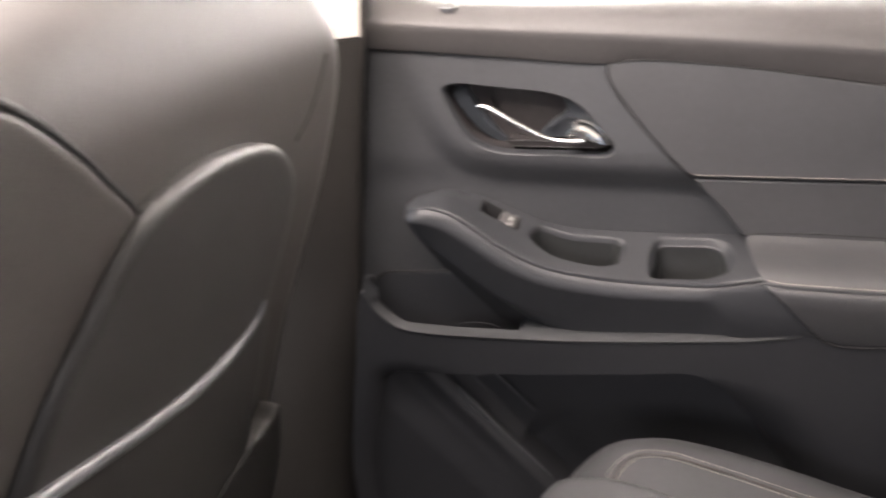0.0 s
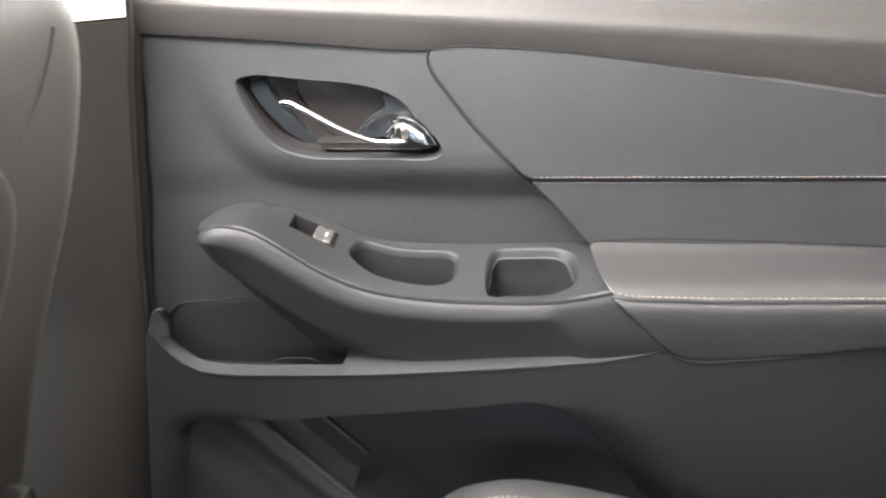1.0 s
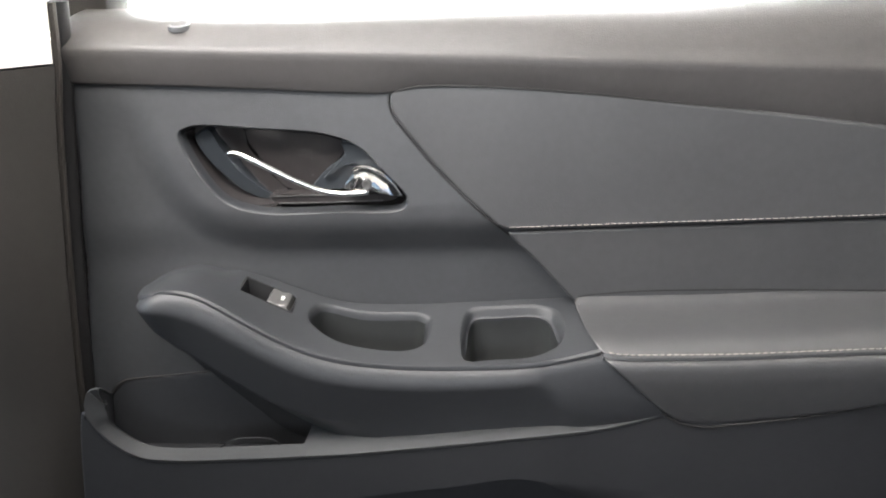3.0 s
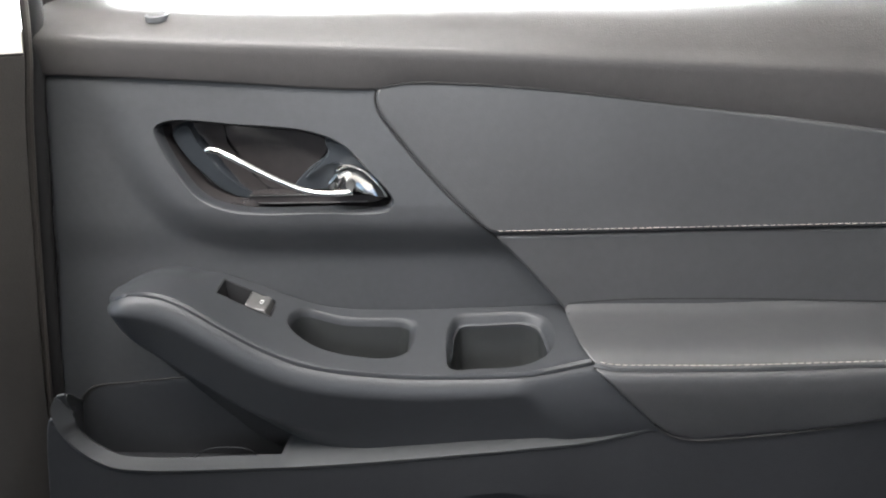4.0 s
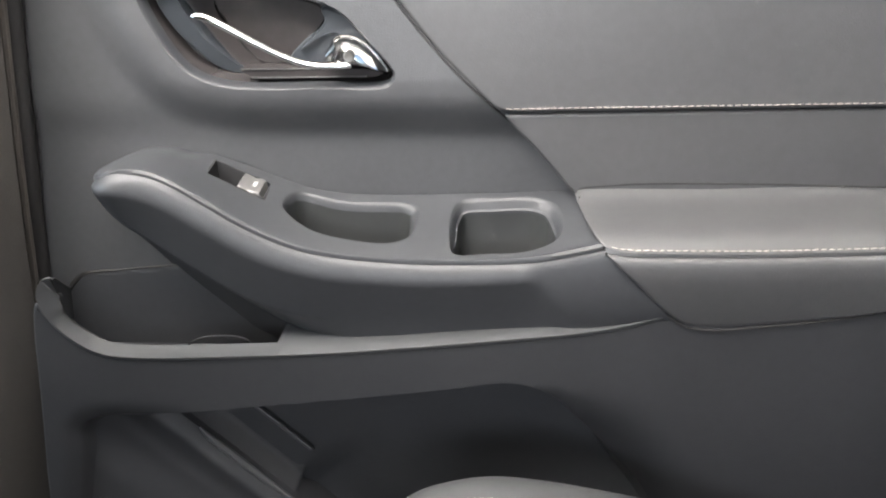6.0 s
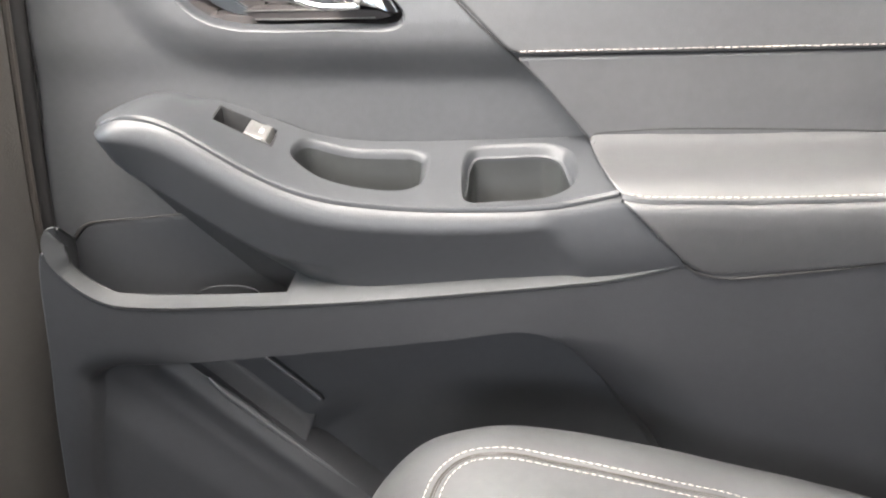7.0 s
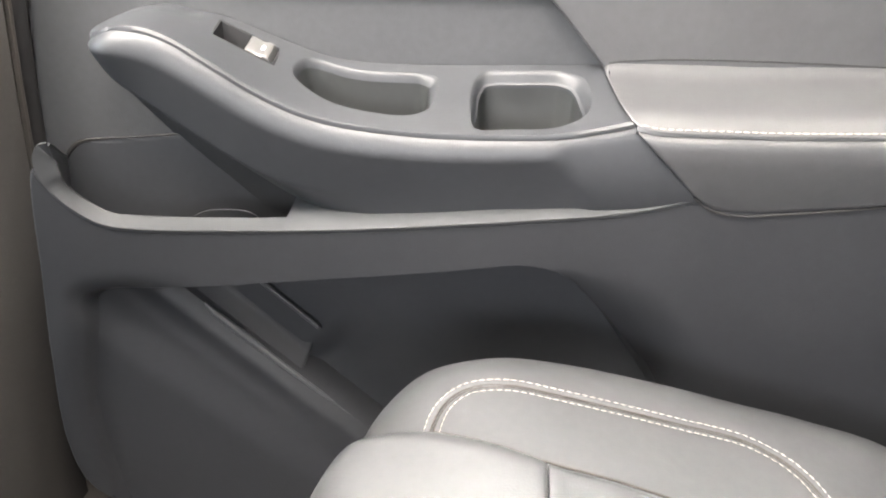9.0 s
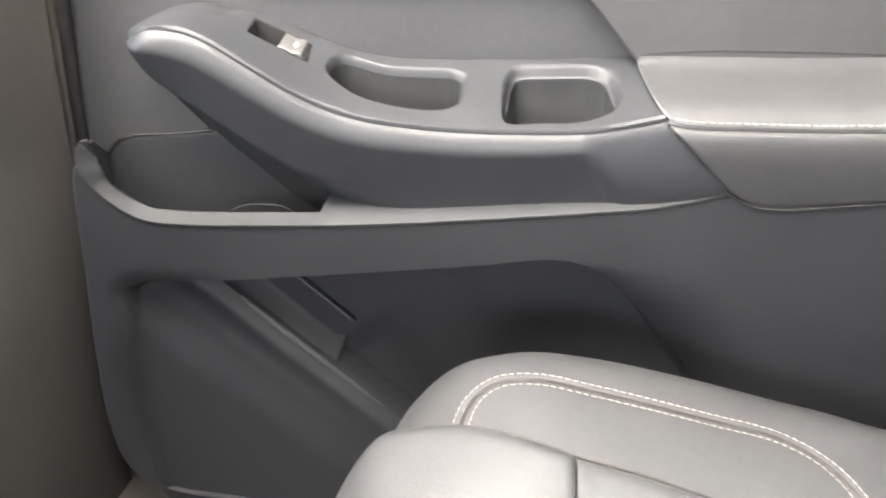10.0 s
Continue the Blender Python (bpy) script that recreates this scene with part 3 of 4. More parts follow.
# flank that joins the pod to the door; darker plastic stands in for its shade
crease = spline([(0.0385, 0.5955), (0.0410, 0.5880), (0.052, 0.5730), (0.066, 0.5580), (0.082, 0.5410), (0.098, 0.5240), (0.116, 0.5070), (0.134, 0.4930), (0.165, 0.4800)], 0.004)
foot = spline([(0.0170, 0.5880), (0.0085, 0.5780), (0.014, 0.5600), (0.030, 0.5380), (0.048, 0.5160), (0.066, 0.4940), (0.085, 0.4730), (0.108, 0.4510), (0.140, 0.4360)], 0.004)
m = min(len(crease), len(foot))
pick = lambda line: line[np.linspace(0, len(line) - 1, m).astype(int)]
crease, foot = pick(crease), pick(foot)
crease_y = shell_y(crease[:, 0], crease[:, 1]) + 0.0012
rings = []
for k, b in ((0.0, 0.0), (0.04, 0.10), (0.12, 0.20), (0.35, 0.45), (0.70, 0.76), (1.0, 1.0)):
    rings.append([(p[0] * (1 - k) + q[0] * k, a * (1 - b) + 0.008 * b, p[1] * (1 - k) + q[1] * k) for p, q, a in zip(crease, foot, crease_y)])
part("armrest_flank", loft(rings, False), HARD_LOW, door, "armrest pod flank, its shade put into darker plastic", 60)

# interior handle
rings = []
for inward, y in ((-0.0006, 0.0006), (0.0000, -0.0001), (0.0008, 0.0005), (0.0016, 0.0022), (0.0024, 0.0060), (0.0030, 0.0100)):
    o = offset_in(bezel_line, inward)
    rings.append([(x, y + b, z) for (x, z), b in zip(o, skin_y(bezel_line[:, 0], bezel_line[:, 1]))])
handle = part("door_handle", loft(rings, True), SATIN, door, "chrome interior handle in a dark recessed cup", 60)
part("cup", loft([[(x, y, z) for x, z in offset_in(bezel_line, d)] for d, y in ((0.0022, 0.002), (0.0034, 0.010), (0.0050, 0.0185), (0.016, 0.0190))], True, False, True), GLOSS, handle, "black recessed cup", 60)
plate, plate_faces = prism(spline([(0.0785, 0.7150), (0.0830, 0.7195), (0.0900, 0.7205), (0.0970, 0.7080), (0.1050, 0.6960), (0.1170, 0.6790), (0.1290, 0.6670), (0.1390, 0.6605), (0.1220, 0.6610), (0.1090, 0.6690), (0.0935, 0.6870), (0.0825, 0.7040)], 0.003, True), 0.006, 0.024, 0.002)
part("side_plate", ([(x, y + 6.0 * (z - 0.702) ** 2, z) for x, y, z in plate], plate_faces), SLATE, handle, "slate blue plastic side plate")
part("backplate", prism(spline([(0.1170, 0.7170), (0.150, 0.7150), (0.180, 0.7105), (0.191, 0.7060), (0.1930, 0.6990), (0.1850, 0.6890), (0.1730, 0.6790), (0.1650, 0.6700), (0.145, 0.6690), (0.134, 0.6800), (0.123, 0.6980), (0.1175, 0.7080)], 0.003, True), 0.0150, 0.028, 0.0008), GLOSS, handle, "dark brown backplate")
part("inner_plate", prism(spline([(0.0920, 0.7190), (0.1150, 0.7175), (0.1160, 0.7060), (0.1220, 0.6960), (0.1330, 0.6790), (0.1440, 0.6680), (0.1300, 0.6640), (0.1180, 0.6790), (0.1000, 0.7050)], 0.003, True), 0.0168, 0.028, 0.0008), GLOSS, handle, "dark brown inner plate")
part("corner_plate", prism(spline([(0.1930, 0.7075), (0.2030, 0.7060), (0.2110, 0.7015), (0.2180, 0.6930), (0.2240, 0.6850), (0.2160, 0.6860), (0.2040, 0.6890), (0.1910, 0.6880), (0.1760, 0.6790), (0.1880, 0.6910), (0.1945, 0.6990)], 0.003, True), 0.005, 0.026, 0.002), SLATE, handle, "slate blue plastic corner plate")
part("pivot_recess", prism(spline([(0.1660, 0.6705), (0.1740, 0.6810), (0.1860, 0.6900), (0.1950, 0.6930), (0.2060, 0.6925), (0.2150, 0.6890), (0.2200, 0.6720), (0.1900, 0.6690)], 0.003, True), 0.0095, 0.026, 0.001), SLATE, handle, "slate blue plastic behind the pivot")
part("lower_strip", prism(spline([(0.133, 0.6670), (0.190, 0.6670), (0.226, 0.6660), (0.233, 0.6630), (0.228, 0.6612), (0.190, 0.6612), (0.142, 0.6612)], 0.003, True), 0.001, 0.022, 0.001), GLOSS, handle, "dark gloss lower strip")
part("strip_edge", tube(spline([(0.1330, 0.0006, 0.6672), (0.160, 0.0006, 0.6674), (0.205, 0.0006, 0.6674)], 0.004), 0.00045, 6), SILVER, handle, "thin silver edge line")
part("strip_lower_edge", tube(spline([(0.1400, 0.0006, 0.6616), (0.180, 0.0006, 0.6614), (0.222, 0.0006, 0.6618)], 0.004), 0.0004, 6), SILVER, handle, "thin silver edge line")
bar = spline([(0.1120, -0.0170, 0.7065), (0.1190, -0.0185, 0.7065), (0.1320, -0.0185, 0.7005), (0.1510, -0.0175, 0.6895), (0.1710, -0.0160, 0.6790), (0.1860, -0.0145, 0.6735), (0.2010, -0.0130, 0.6720), (0.2140, -0.0110, 0.6720)], 0.003)
n = len(bar)
part("lever", tube(bar, 0.0017 + 0.0010 * np.interp(np.arange(n) / n, [0, 0.06, 0.2, 0.5, 0.9, 1], [0.2, 1, 0.9, 0.6, 0.6, 0.2]), 12), CHROME, handle, "polished chrome pull lever", 60)
base = np.array([(0.1930, 0.6735), (0.1970, 0.6815), (0.2040, 0.6885), (0.2130, 0.6890), (0.2240, 0.6830), (0.2320, 0.6740), (0.2365, 0.6655), (0.2240, 0.6690), (0.2100, 0.6705)])
peak = np.array([(0.2010, 0.6745), (0.2040, 0.6790), (0.2090, 0.6850), (0.2125, 0.6855), (0.2160, 0.6800), (0.2200, 0.6745), (0.2230, 0.6715), (0.2170, 0.6720), (0.2080, 0.6730)])
pivot = []
for k, y in ((0.0, 0.012), (0.0, -0.001), (0.10, -0.005), (0.30, -0.0085), (0.55, -0.0112), (0.80, -0.0125), (0.97, -0.0128)):
    c = peak.mean(0)
    pivot.append([(x, y, z) for x, z in spline(base * (1 - k) + (peak * 0.4 + c * 0.6) * k, 0.0045, True)])
count = min(len(r) for r in pivot)
pivot = [[r[int(i * len(r) / count)] for i in range(count)] for r in pivot]
part("lever_pivot", loft(pivot, True, True, True), CHROME, handle, "polished chrome pivot", 16)

part("pivot_edge", tube(spline([(0.2010, -0.0008, 0.6862), (0.2040, -0.0014, 0.6888), (0.2130, -0.0016, 0.6894), (0.2240, -0.0016, 0.6836), (0.2322, -0.0016, 0.6744), (0.2368, -0.0010, 0.6655)], 0.003), 0.0007, 8), CHROME, handle, "bright rolled pivot edge")
# three thin dark bars stand in for reflected streaks on the chrome
for x0, z0, x1, z1 in ((0.2075, 0.6838, 0.2030, 0.6752), (0.2100, 0.6845, 0.2072, 0.6742), (0.2122, 0.6842, 0.2108, 0.6735)):
    part("pivot_streak", tube([(x0, -0.0098, z0), ((x0 + x1) / 2, -0.0126, (z0 + z1) / 2), (x1, -0.0116, z1)], 0.00055, 6), GLOSS, handle, "dark streak standing in for a reflection in the pivot")
part("lock_button", loft([[(0.2135 + r * math.cos(a), y, 0.6785 + 1.2 * r * math.sin(a)) for a in np.arange(16) * math.pi / 8] for r, y in ((0.0036, -0.006), (0.0036, -0.0138), (0.0030, -0.0146), (0.0020, -0.0142))], True, False, True), SILVER, handle, "small silver lock button", 50)

# lower panel with its rim, pocket and recess
panel_line = np.vstack([spline([(-0.0165, 0.519)] + RIM[4:], 0.004), spline([(0.438, 0.516), (0.455, 0.516), (0.539, 0.527), (0.60, 0.538), (RIGHT, 0.55)], 0.01), [(RIGHT, 0.14)],
                        spline([(0.20, 0.140), (0.058, 0.160), (-0.032, 0.172), (-0.056, 0.200), (-0.062, 0.249), (-0.050, 0.347), (-0.035, 0.432), (-0.0255, 0.490), (-0.0205, 0.513)], 0.006)])
recess_line = spline([(-0.016, 0.380), (-0.012, 0.404), (0.003, 0.415), (0.057, 0.421), (0.144, 0.432), (0.268, 0.449), (0.325, 0.4570), (0.350, 0.4480), (0.374, 0.420), (0.402, 0.380), (0.428, 0.338), (0.446, 0.290), (0.454, 0.20), (0.44, 0.125), (0.30, 0.115), (0.02, 0.115), (-0.026, 0.150), (-0.038, 0.215), (-0.036, 0.30)], 0.006, True)


def panel_y(x, z, sd):
    near = np.maximum(-inside_by(recess_line, np.stack([x, z], 1)), 0)
    right = step01(x, 0.335, 0.44) * step01(z, 0.50, 0.44)
    left = step01(x, 0.10, 0.02)
    soft = 0.030 * right * np.clip(1 - near / (0.006 + 0.050 * right), 0, 1) ** 2 + 0.003 * left * np.clip(1 - near / 0.016, 0, 1) ** 2
    return -0.067 + soft + roll_off(sd, 0.0022)


CREST_X, CREST_Z = 0.134, 0.328


def across(x, z):
    return (x - CREST_X) * 0.716 + (z - CREST_Z) * 0.698


def recess_y(x, z):
    d = across(x, z)
    e = (x - CREST_X) * 0.698 - (z - CREST_Z) * 0.716
    groove = step01(e, 0.10, -0.02)
    flat_y = -0.0505 - 0.0065 * step01(d, -0.035, -0.085) + groove * np.interp(d, [-0.040, -0.037, -0.034, -0.028, -0.022, -0.014, -0.012], [0.0, 0.0001, 0.0008, 0.0018, 0.0016, 0.0002, 0.0])
    left = np.where(d < -0.012, flat_y, np.interp(d, [-0.012, -0.009, -0.004, 0.001], [-0.0505, -0.0496, -0.0462, -0.0415]))
    back = -0.0240 - 0.012 * step01(x, 0.35, 0.43) + 0.010 * step01(e, -0.004, 0.030) * step01(d, 0.090, 0.020)
    return np.where(d < 0.0012, left, back)


def cut_line(line, at, keep):
    """The part of a closed line on one side of the crest, closed along it."""
    d = (across(line[:, 0], line[:, 1]) - at) * keep
    out = []
    for k in range(len(line)):
        a, b, da, db = line[k], line[(k + 1) % len(line)], d[k], d[(k + 1) % len(line)]
        if da > 0:
            out.append(a)
        if (da > 0) != (db > 0):
            out.append(a + (b - a) * da / (da - db))
    return np.array(out)



def edge_y(line):
    return panel_y(line[:, 0], line[:, 1], np.full(len(line), 0.05))


def from_crest(d, e):
    """The plan place at d across the crest and e along it."""
    return CREST_X + 0.716 * d + 0.698 * e, CREST_Z + 0.698 * d - 0.716 * e


def ledge_y(x, z, sd):
    d = across(x, z)
    return np.interp(d, [0.0, 0.004, 0.012, 0.028, 0.037, 0.042], [-0.0415, -0.0340, -0.0250, -0.0205, -0.0235, -0.0300]) + roll_off(sd, 0.0025)


ledge_line = even(np.array([from_crest(d, e) for d, e in ((0.0005, -0.100), (0.0425, -0.100), (0.0425, -0.060), (0.0425, -0.006), (0.0400, -0.001), (0.0200, 0.006), (0.0005, 0.014))]), 0.0016, 6)
part("recess_ledge", relief(ledge_line, lambda x, z, sd: (x, ledge_y(x, z, sd), z), 0.0016, (0, 0.05, 0)), HARD_LOW, door, "grained black sloping ledge in the recess", 50)
# rib edge in a paler plastic than its ledge, as a painted highlight
part("recess_rib", tube(spline([(*from_crest(0.0418, e), -0.0296) for e in (-0.066, -0.060, -0.030, -0.006)], 0.004)[:, [0, 2, 1]], 0.0018, 8), HARD, door, "rounded rib edge in the recess, lighter for its highlight", 60)
crest_path = spline([(0.0755, -0.0435, 0.3915), (0.0800, -0.0440, 0.3850), (0.1010, -0.0438, 0.3625), (0.1340, -0.0434, 0.3280), (0.1650, -0.0420, 0.2960), (0.2100, -0.0400, 0.2496)], 0.004)
# lighter plastic than the wall puts the crest's highlight into the colour
part("recess_crest", tube(crest_path, np.interp(np.linspace(0, 1, len(crest_path)), [0, 0.06, 0.2, 0.5, 1], [0.0008, 0.0028, 0.0032, 0.0020, 0.0005]), 12), HARD, door, "crest of the recess wall, lighter for its highlight", 60)
part("lower_panel", padded(panel_line, lambda x, z, sd: (x, panel_y(x, z, sd), z), 0.0024, 0.003, (0, 0.012, 0), [recess_line]), HARD_LOW, door, "grained black lower door panel", 60)
ry = edge_y(recess_line)
inset = offset_in(recess_line, 0.0110)
iy = np.maximum(recess_y(inset[:, 0], inset[:, 1]) + 0.001, ry + 0.001)
border = []
for d, k in ((0.0, 0.0), (0.0012, 0.04), (0.0030, 0.18), (0.0055, 0.50), (0.0080, 0.82), (0.0098, 0.96), (0.0110, 1.0)):
    border.append([(x, a * (1 - k) + b * k, z) for (x, z), a, b in zip(offset_in(recess_line, d), ry, iy)])
part("recess_border", loft(border, True), HARD_LOW, door, "", 60)
wide = offset_in(recess_line, -0.002)
left_wall = relief(cut_line(wide, 0.001, -1), lambda x, z, sd: (x, recess_y(x, z), z), 0.0022)
part("recess_wall", joined(left_wall, loft([[(CREST_X + 0.716 * d + 0.698 * e, y, CREST_Z + 0.698 * d - 0.716 * e) for e in np.linspace(-0.14, 0.30, 90)] for d, y in ((0.0010, -0.0426), (0.0018, -0.040), (0.0030, -0.034), (0.0060, -0.010), (0.0080, 0.016))], False)),
     HARD_LOW, door, "grained black recess side wall", 60)
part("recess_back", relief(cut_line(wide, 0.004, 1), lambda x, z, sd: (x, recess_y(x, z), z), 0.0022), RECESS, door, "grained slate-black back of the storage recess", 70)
rim = spline(RIM, 0.003)
tang = np.gradient(rim, axis=0)
tang /= np.linalg.norm(tang, axis=1)[:, None]
side_way, up_way = -tang[:, 1], tang[:, 0]
taper = np.clip(np.arange(len(rim)) / 4.0, 0.75, 1)
closed = step01(rim[:, 0], 0.1535, 0.1562) * (np.arange(len(rim)) > 20)
lift = 0.004 * closed * step01(rim[:, 0], 0.43, 0.34)
flat = np.clip(up_way, 0, 1)


turned = 1 - step01(flat, 0.25, 0.85)


def rim_ring(inward, depth, rise=0.0, drop=0.0):
    """A line along the rim; the upright end of the rim leans back towards the door's edge."""
    out = []
    for (x, z), a, b, d, r, f, k, inward in zip(rim, side_way, up_way, np.broadcast_to(depth, len(rim)), np.broadcast_to(rise, len(rim)), flat, turned, np.broadcast_to(inward, len(rim))):
        back = max(0.0, d + 0.0665) * k
        inward_here = inward * (1 - 0.9 * k) if inward < 0 else inward
        out.append((x + a * inward_here - 0.457 * back, d, z + b * inward_here + r - f * drop - 0.674 * back))
    return out


face = (0.0030 + 0.0122 * turned) * taper
rings = [rim_ring(-0.0090, -0.0640), rim_ring(-0.0010, -0.0676), rim_ring(0.0000, -0.0682), rim_ring(0.0010 * taper, -0.0681), rim_ring(face * (1 - closed) + 0.0024 * closed, -0.0585 - 0.0060 * turned + 0.0045 * closed, lift),
         rim_ring((face + 0.0010) * (1 - closed) + 0.0016 * closed, -0.0555 - 0.0070 * turned + 0.0520 * closed, lift * 2), rim_ring(face * (1 - closed) - 0.0010 * closed, -0.0500 - 0.0060 * turned + 0.056 * closed, 0.0, 0.004),
         rim_ring((face - 0.003) * (1 - closed) - 0.0010 * closed, -0.0480 + 0.0100 * turned + 0.056 * closed, 0.0, 0.040)]
part("pocket_rim", loft(rings, False), RIMMAT, door, "satin charcoal pocket rim", 40)
hook = spline([(-0.0055, -0.0580, 0.5318), (-0.0120, -0.0439, 0.5230), (-0.0200, -0.0278, 0.5120), (-0.0260, -0.0149, 0.5030), (-0.0310, -0.0020, 0.4940), (-0.0330, 0.0060, 0.4900)], 0.003)
web = loft([[tuple(p) for p in hook], [(x - 0.0015, y, z - 0.012) for x, y, z in hook], [(x - 0.007, y, 0.44) for x, y, z in hook]], False)
pocket_end = part("pocket_end", web, HARD, door, "black pocket end wall", 60)
part("edge", tube(hook, 0.0010, 8), SATIN, pocket_end, "thin pale edge", 60)
liner_line = [(-0.050, 0.43), (-0.041, 0.470), (-0.0355, 0.486), (-0.028, 0.4960), (-0.019, 0.5030), (-0.008, 0.5055), (0.013, 0.5075), (0.056, 0.512), (0.12, 0.518), (0.18, 0.522), (0.20, 0.47), (0.19, 0.43), (0.10, 0.425)]
part("pocket_liner", relief(spline(liner_line, 0.004, True), lambda x, z, sd: (x, 0.0026 + roll_off(sd, 0.0010), z), 0.003, (0, 0.01, 0)), SATIN, door, "satin charcoal pocket lining")
seam_path = spline(liner_line[1:10], 0.004)
# seam line; its thicker left end stands in for shade in the gap
part("pocket_seam", tube([(x, 0.0034, z + 0.0004) for x, z in seam_path], np.interp(seam_path[:, 0], [-0.05, -0.03, -0.005, 0.02], [0.0022, 0.0020, 0.0012, 0.0009]), 6), RUBBER, door, "thin dark seam round the pocket lining, thickened at its left for shade")
part("pocket_flange", tube(spline([(x, -0.040, z) for x, z in ((0.072, 0.462), (0.077, 0.4665), (0.082, 0.4700), (0.090, 0.4735), (0.099, 0.4750), (0.116, 0.4748), (0.122, 0.4730), (0.126, 0.4700), (0.129, 0.4650))], 0.003), 0.0006, 8), HARD_LOW, door, "thin pale flange in the pocket")
part("pocket_floor", block(-0.035, 0.17, -0.052, 0.004, 0.436, 0.441, 0.002), HARD_LOW, door)

# ---- pillar and seal ----
EDGE = [(0.008, 0.82), (0.003, 0.778), (-0.006, 0.735), (-0.020, 0.648), (-0.034, 0.554), (-0.048, 0.443), (-0.062, 0.340), (-0.078, 0.220), (-0.084, 0.150), (-0.09, 0.02)]
edge = spline(EDGE, 0.01)


def pillar_rings(line):
    rings = []
    for x, z in line:
        # leans in towards the roof
        f = 0.020 * float(np.clip((z - 0.50) / 0.28, 0, 1))
        # flares out towards the sill
        g = 0.11 * max(0.0, (0.55 - z) / 0.40) ** 2
        f += g
        rings.append([(x - 0.040, 0.03, z), (x - 0.004, -0.028, z), (x - 0.001, -0.032, z), (x - 0.007, -0.035 - f * 0.05 - g * 0.3, z), (x - 0.030, -0.040 - f * 0.4 - g * 0.4, z), (x - 0.060, -0.043 - f * 0.75 - g * 0.25, z), (x - 0.12, -0.044 - f, z), (x - 0.22, -0.040 - f, z), (x - 0.27, -0.02 - f, z), (x - 0.28, 0.03, z)])
    return rings


low_line = edge[edge[:, 1] < 0.7775]
low_line = np.vstack([[(0.003, 0.7778)], low_line])
structure("pillar_lower", loft(pillar_rings(low_line), True, True, True), PILLAR, "dark brown grained plastic lower pillar trim", "pillar trim")
top_line = np.array([(0.002, 0.7795), (0.006, 0.81), (0.012, 0.86), (0.03, 0.95), (0.06, 1.08), (0.11, 1.25)])
structure("pillar_upper", loft(pillar_rings(top_line), True, True, True), BEIGE, "light beige upper pillar trim in daylight", "pillar trim")
SILL = material("dark_brown_sill_plastic", (0.052, 0.046, 0.040), 0.60, spec=0.4, grain=0.3, grain_scale=800, kind="cell")
SEAL = material("brown_fabric_seal", (0.045, 0.039, 0.034), 0.85, grain=0.5, grain_scale=700)
seal_line = edge[edge[:, 1] > 0.145]
lip = np.array([(x - 0.0055, -0.020, z) for x, z in seal_line])
door_seal = structure("door_seal", tube(np.array([(x - 0.012, 0.000, z) for x, z in seal_line]), 0.0075, 10), RUBBER, "black rubber door seal with a brown fabric lip along the pillar", "seal")
part("seal_lip", tube(lip, 0.0030, 8), SEAL, door_seal, "brown fabric seal lip")
structure("door_sill", joined(block(-0.45, 0.90, -0.17, -0.006, 0.0, 0.142, 0.012), block(-0.45, 0.90, -0.185, -0.15, 0.0, 0.148, 0.006)), SILL, "brown plastic door sill trim", "sill")
part("window_frame", joined(loft([[(x - 0.036, 0.044, z), (x + 0.010, 0.044, z), (x + 0.014, 0.050, z), (x + 0.014, 0.076, z), (x - 0.036, 0.076, z)] for x, z in ((-0.004, 0.755), (0.000, 0.82), (0.010, 0.90), (0.04, 1.05), (0.09, 1.22))], True, True, True)),
     PILLAR, door, "dark brown window frame post", 50)

# ---- rear seat ----
rear_seat = thing("bench_seat", (0.42, -0.45, 0.0), "grey leatherette rear seat cushion with pale double stitching", "car seat")


CUSHION = [(0.18, 0.415), (0.22, 0.423), (0.27, 0.430), (0.31, 0.4315), (0.345, 0.4265), (0.417, 0.4095), (0.465, 0.3972), (0.515, 0.3858), (0.555, 0.3725), (0.59, 0.353), (0.64, 0.312), (0.70, 0.26)]


def cushion_z(x):
    return along(CUSHION, x)


bolster_line = spline([(0.205, -0.40), (0.207, -0.26), (0.2115, -0.194), (0.224, -0.148), (0.2485, -0.116), (0.288, -0.101), (0.340, -0.0945), (0.42, -0.0905), (0.52, -0.092), (0.66, -0.099), (0.66, -0.40)], 0.006, True)


def bolster_z(x, y):
    sd = np.maximum(inside_by(bolster_line, np.stack([x, y], 1)), 0)
    sd = np.where(y < -0.26, 0.07, sd)
    return cushion_z(x) - roll_off(sd, 0.062) * 0.95


seam_line = np.array([(x, y - 0.0015) for x, y in spline([(0.2700, -0.235), (0.2680, -0.202), (0.2740, -0.178), (0.2870, -0.1640), (0.310, -0.1590), (0.345, -0.1605), (0.417, -0.1610), (0.463, -0.1620), (0.488, -0.176), (0.503, -0.203), (0.508, -0.25)], 0.003)])
outer = np.vstack([seam_line, [(0.66, -0.25)], [(0.66, -0.099)], spline([(0.52, -0.092), (0.42, -0.0905), (0.340, -0.0945), (0.288, -0.101), (0.2485, -0.116), (0.224, -0.148), (0.2115, -0.194), (0.209, -0.235)], 0.006)])
inner = np.vstack([offset_in(np.vstack([seam_line, [(0.508, -0.36), (0.27, -0.36)]]), 0.0012)])


def crease(sd):
    return 0.0024 * np.clip(1 - sd / 0.004, 0, 1) ** 2


def seam_gap(x, y):
    d = np.full(len(x), 1e9)
    for a, b in seam_line:
        d = np.minimum(d, (x - a) ** 2 + (y - b) ** 2)
    return np.sqrt(d)


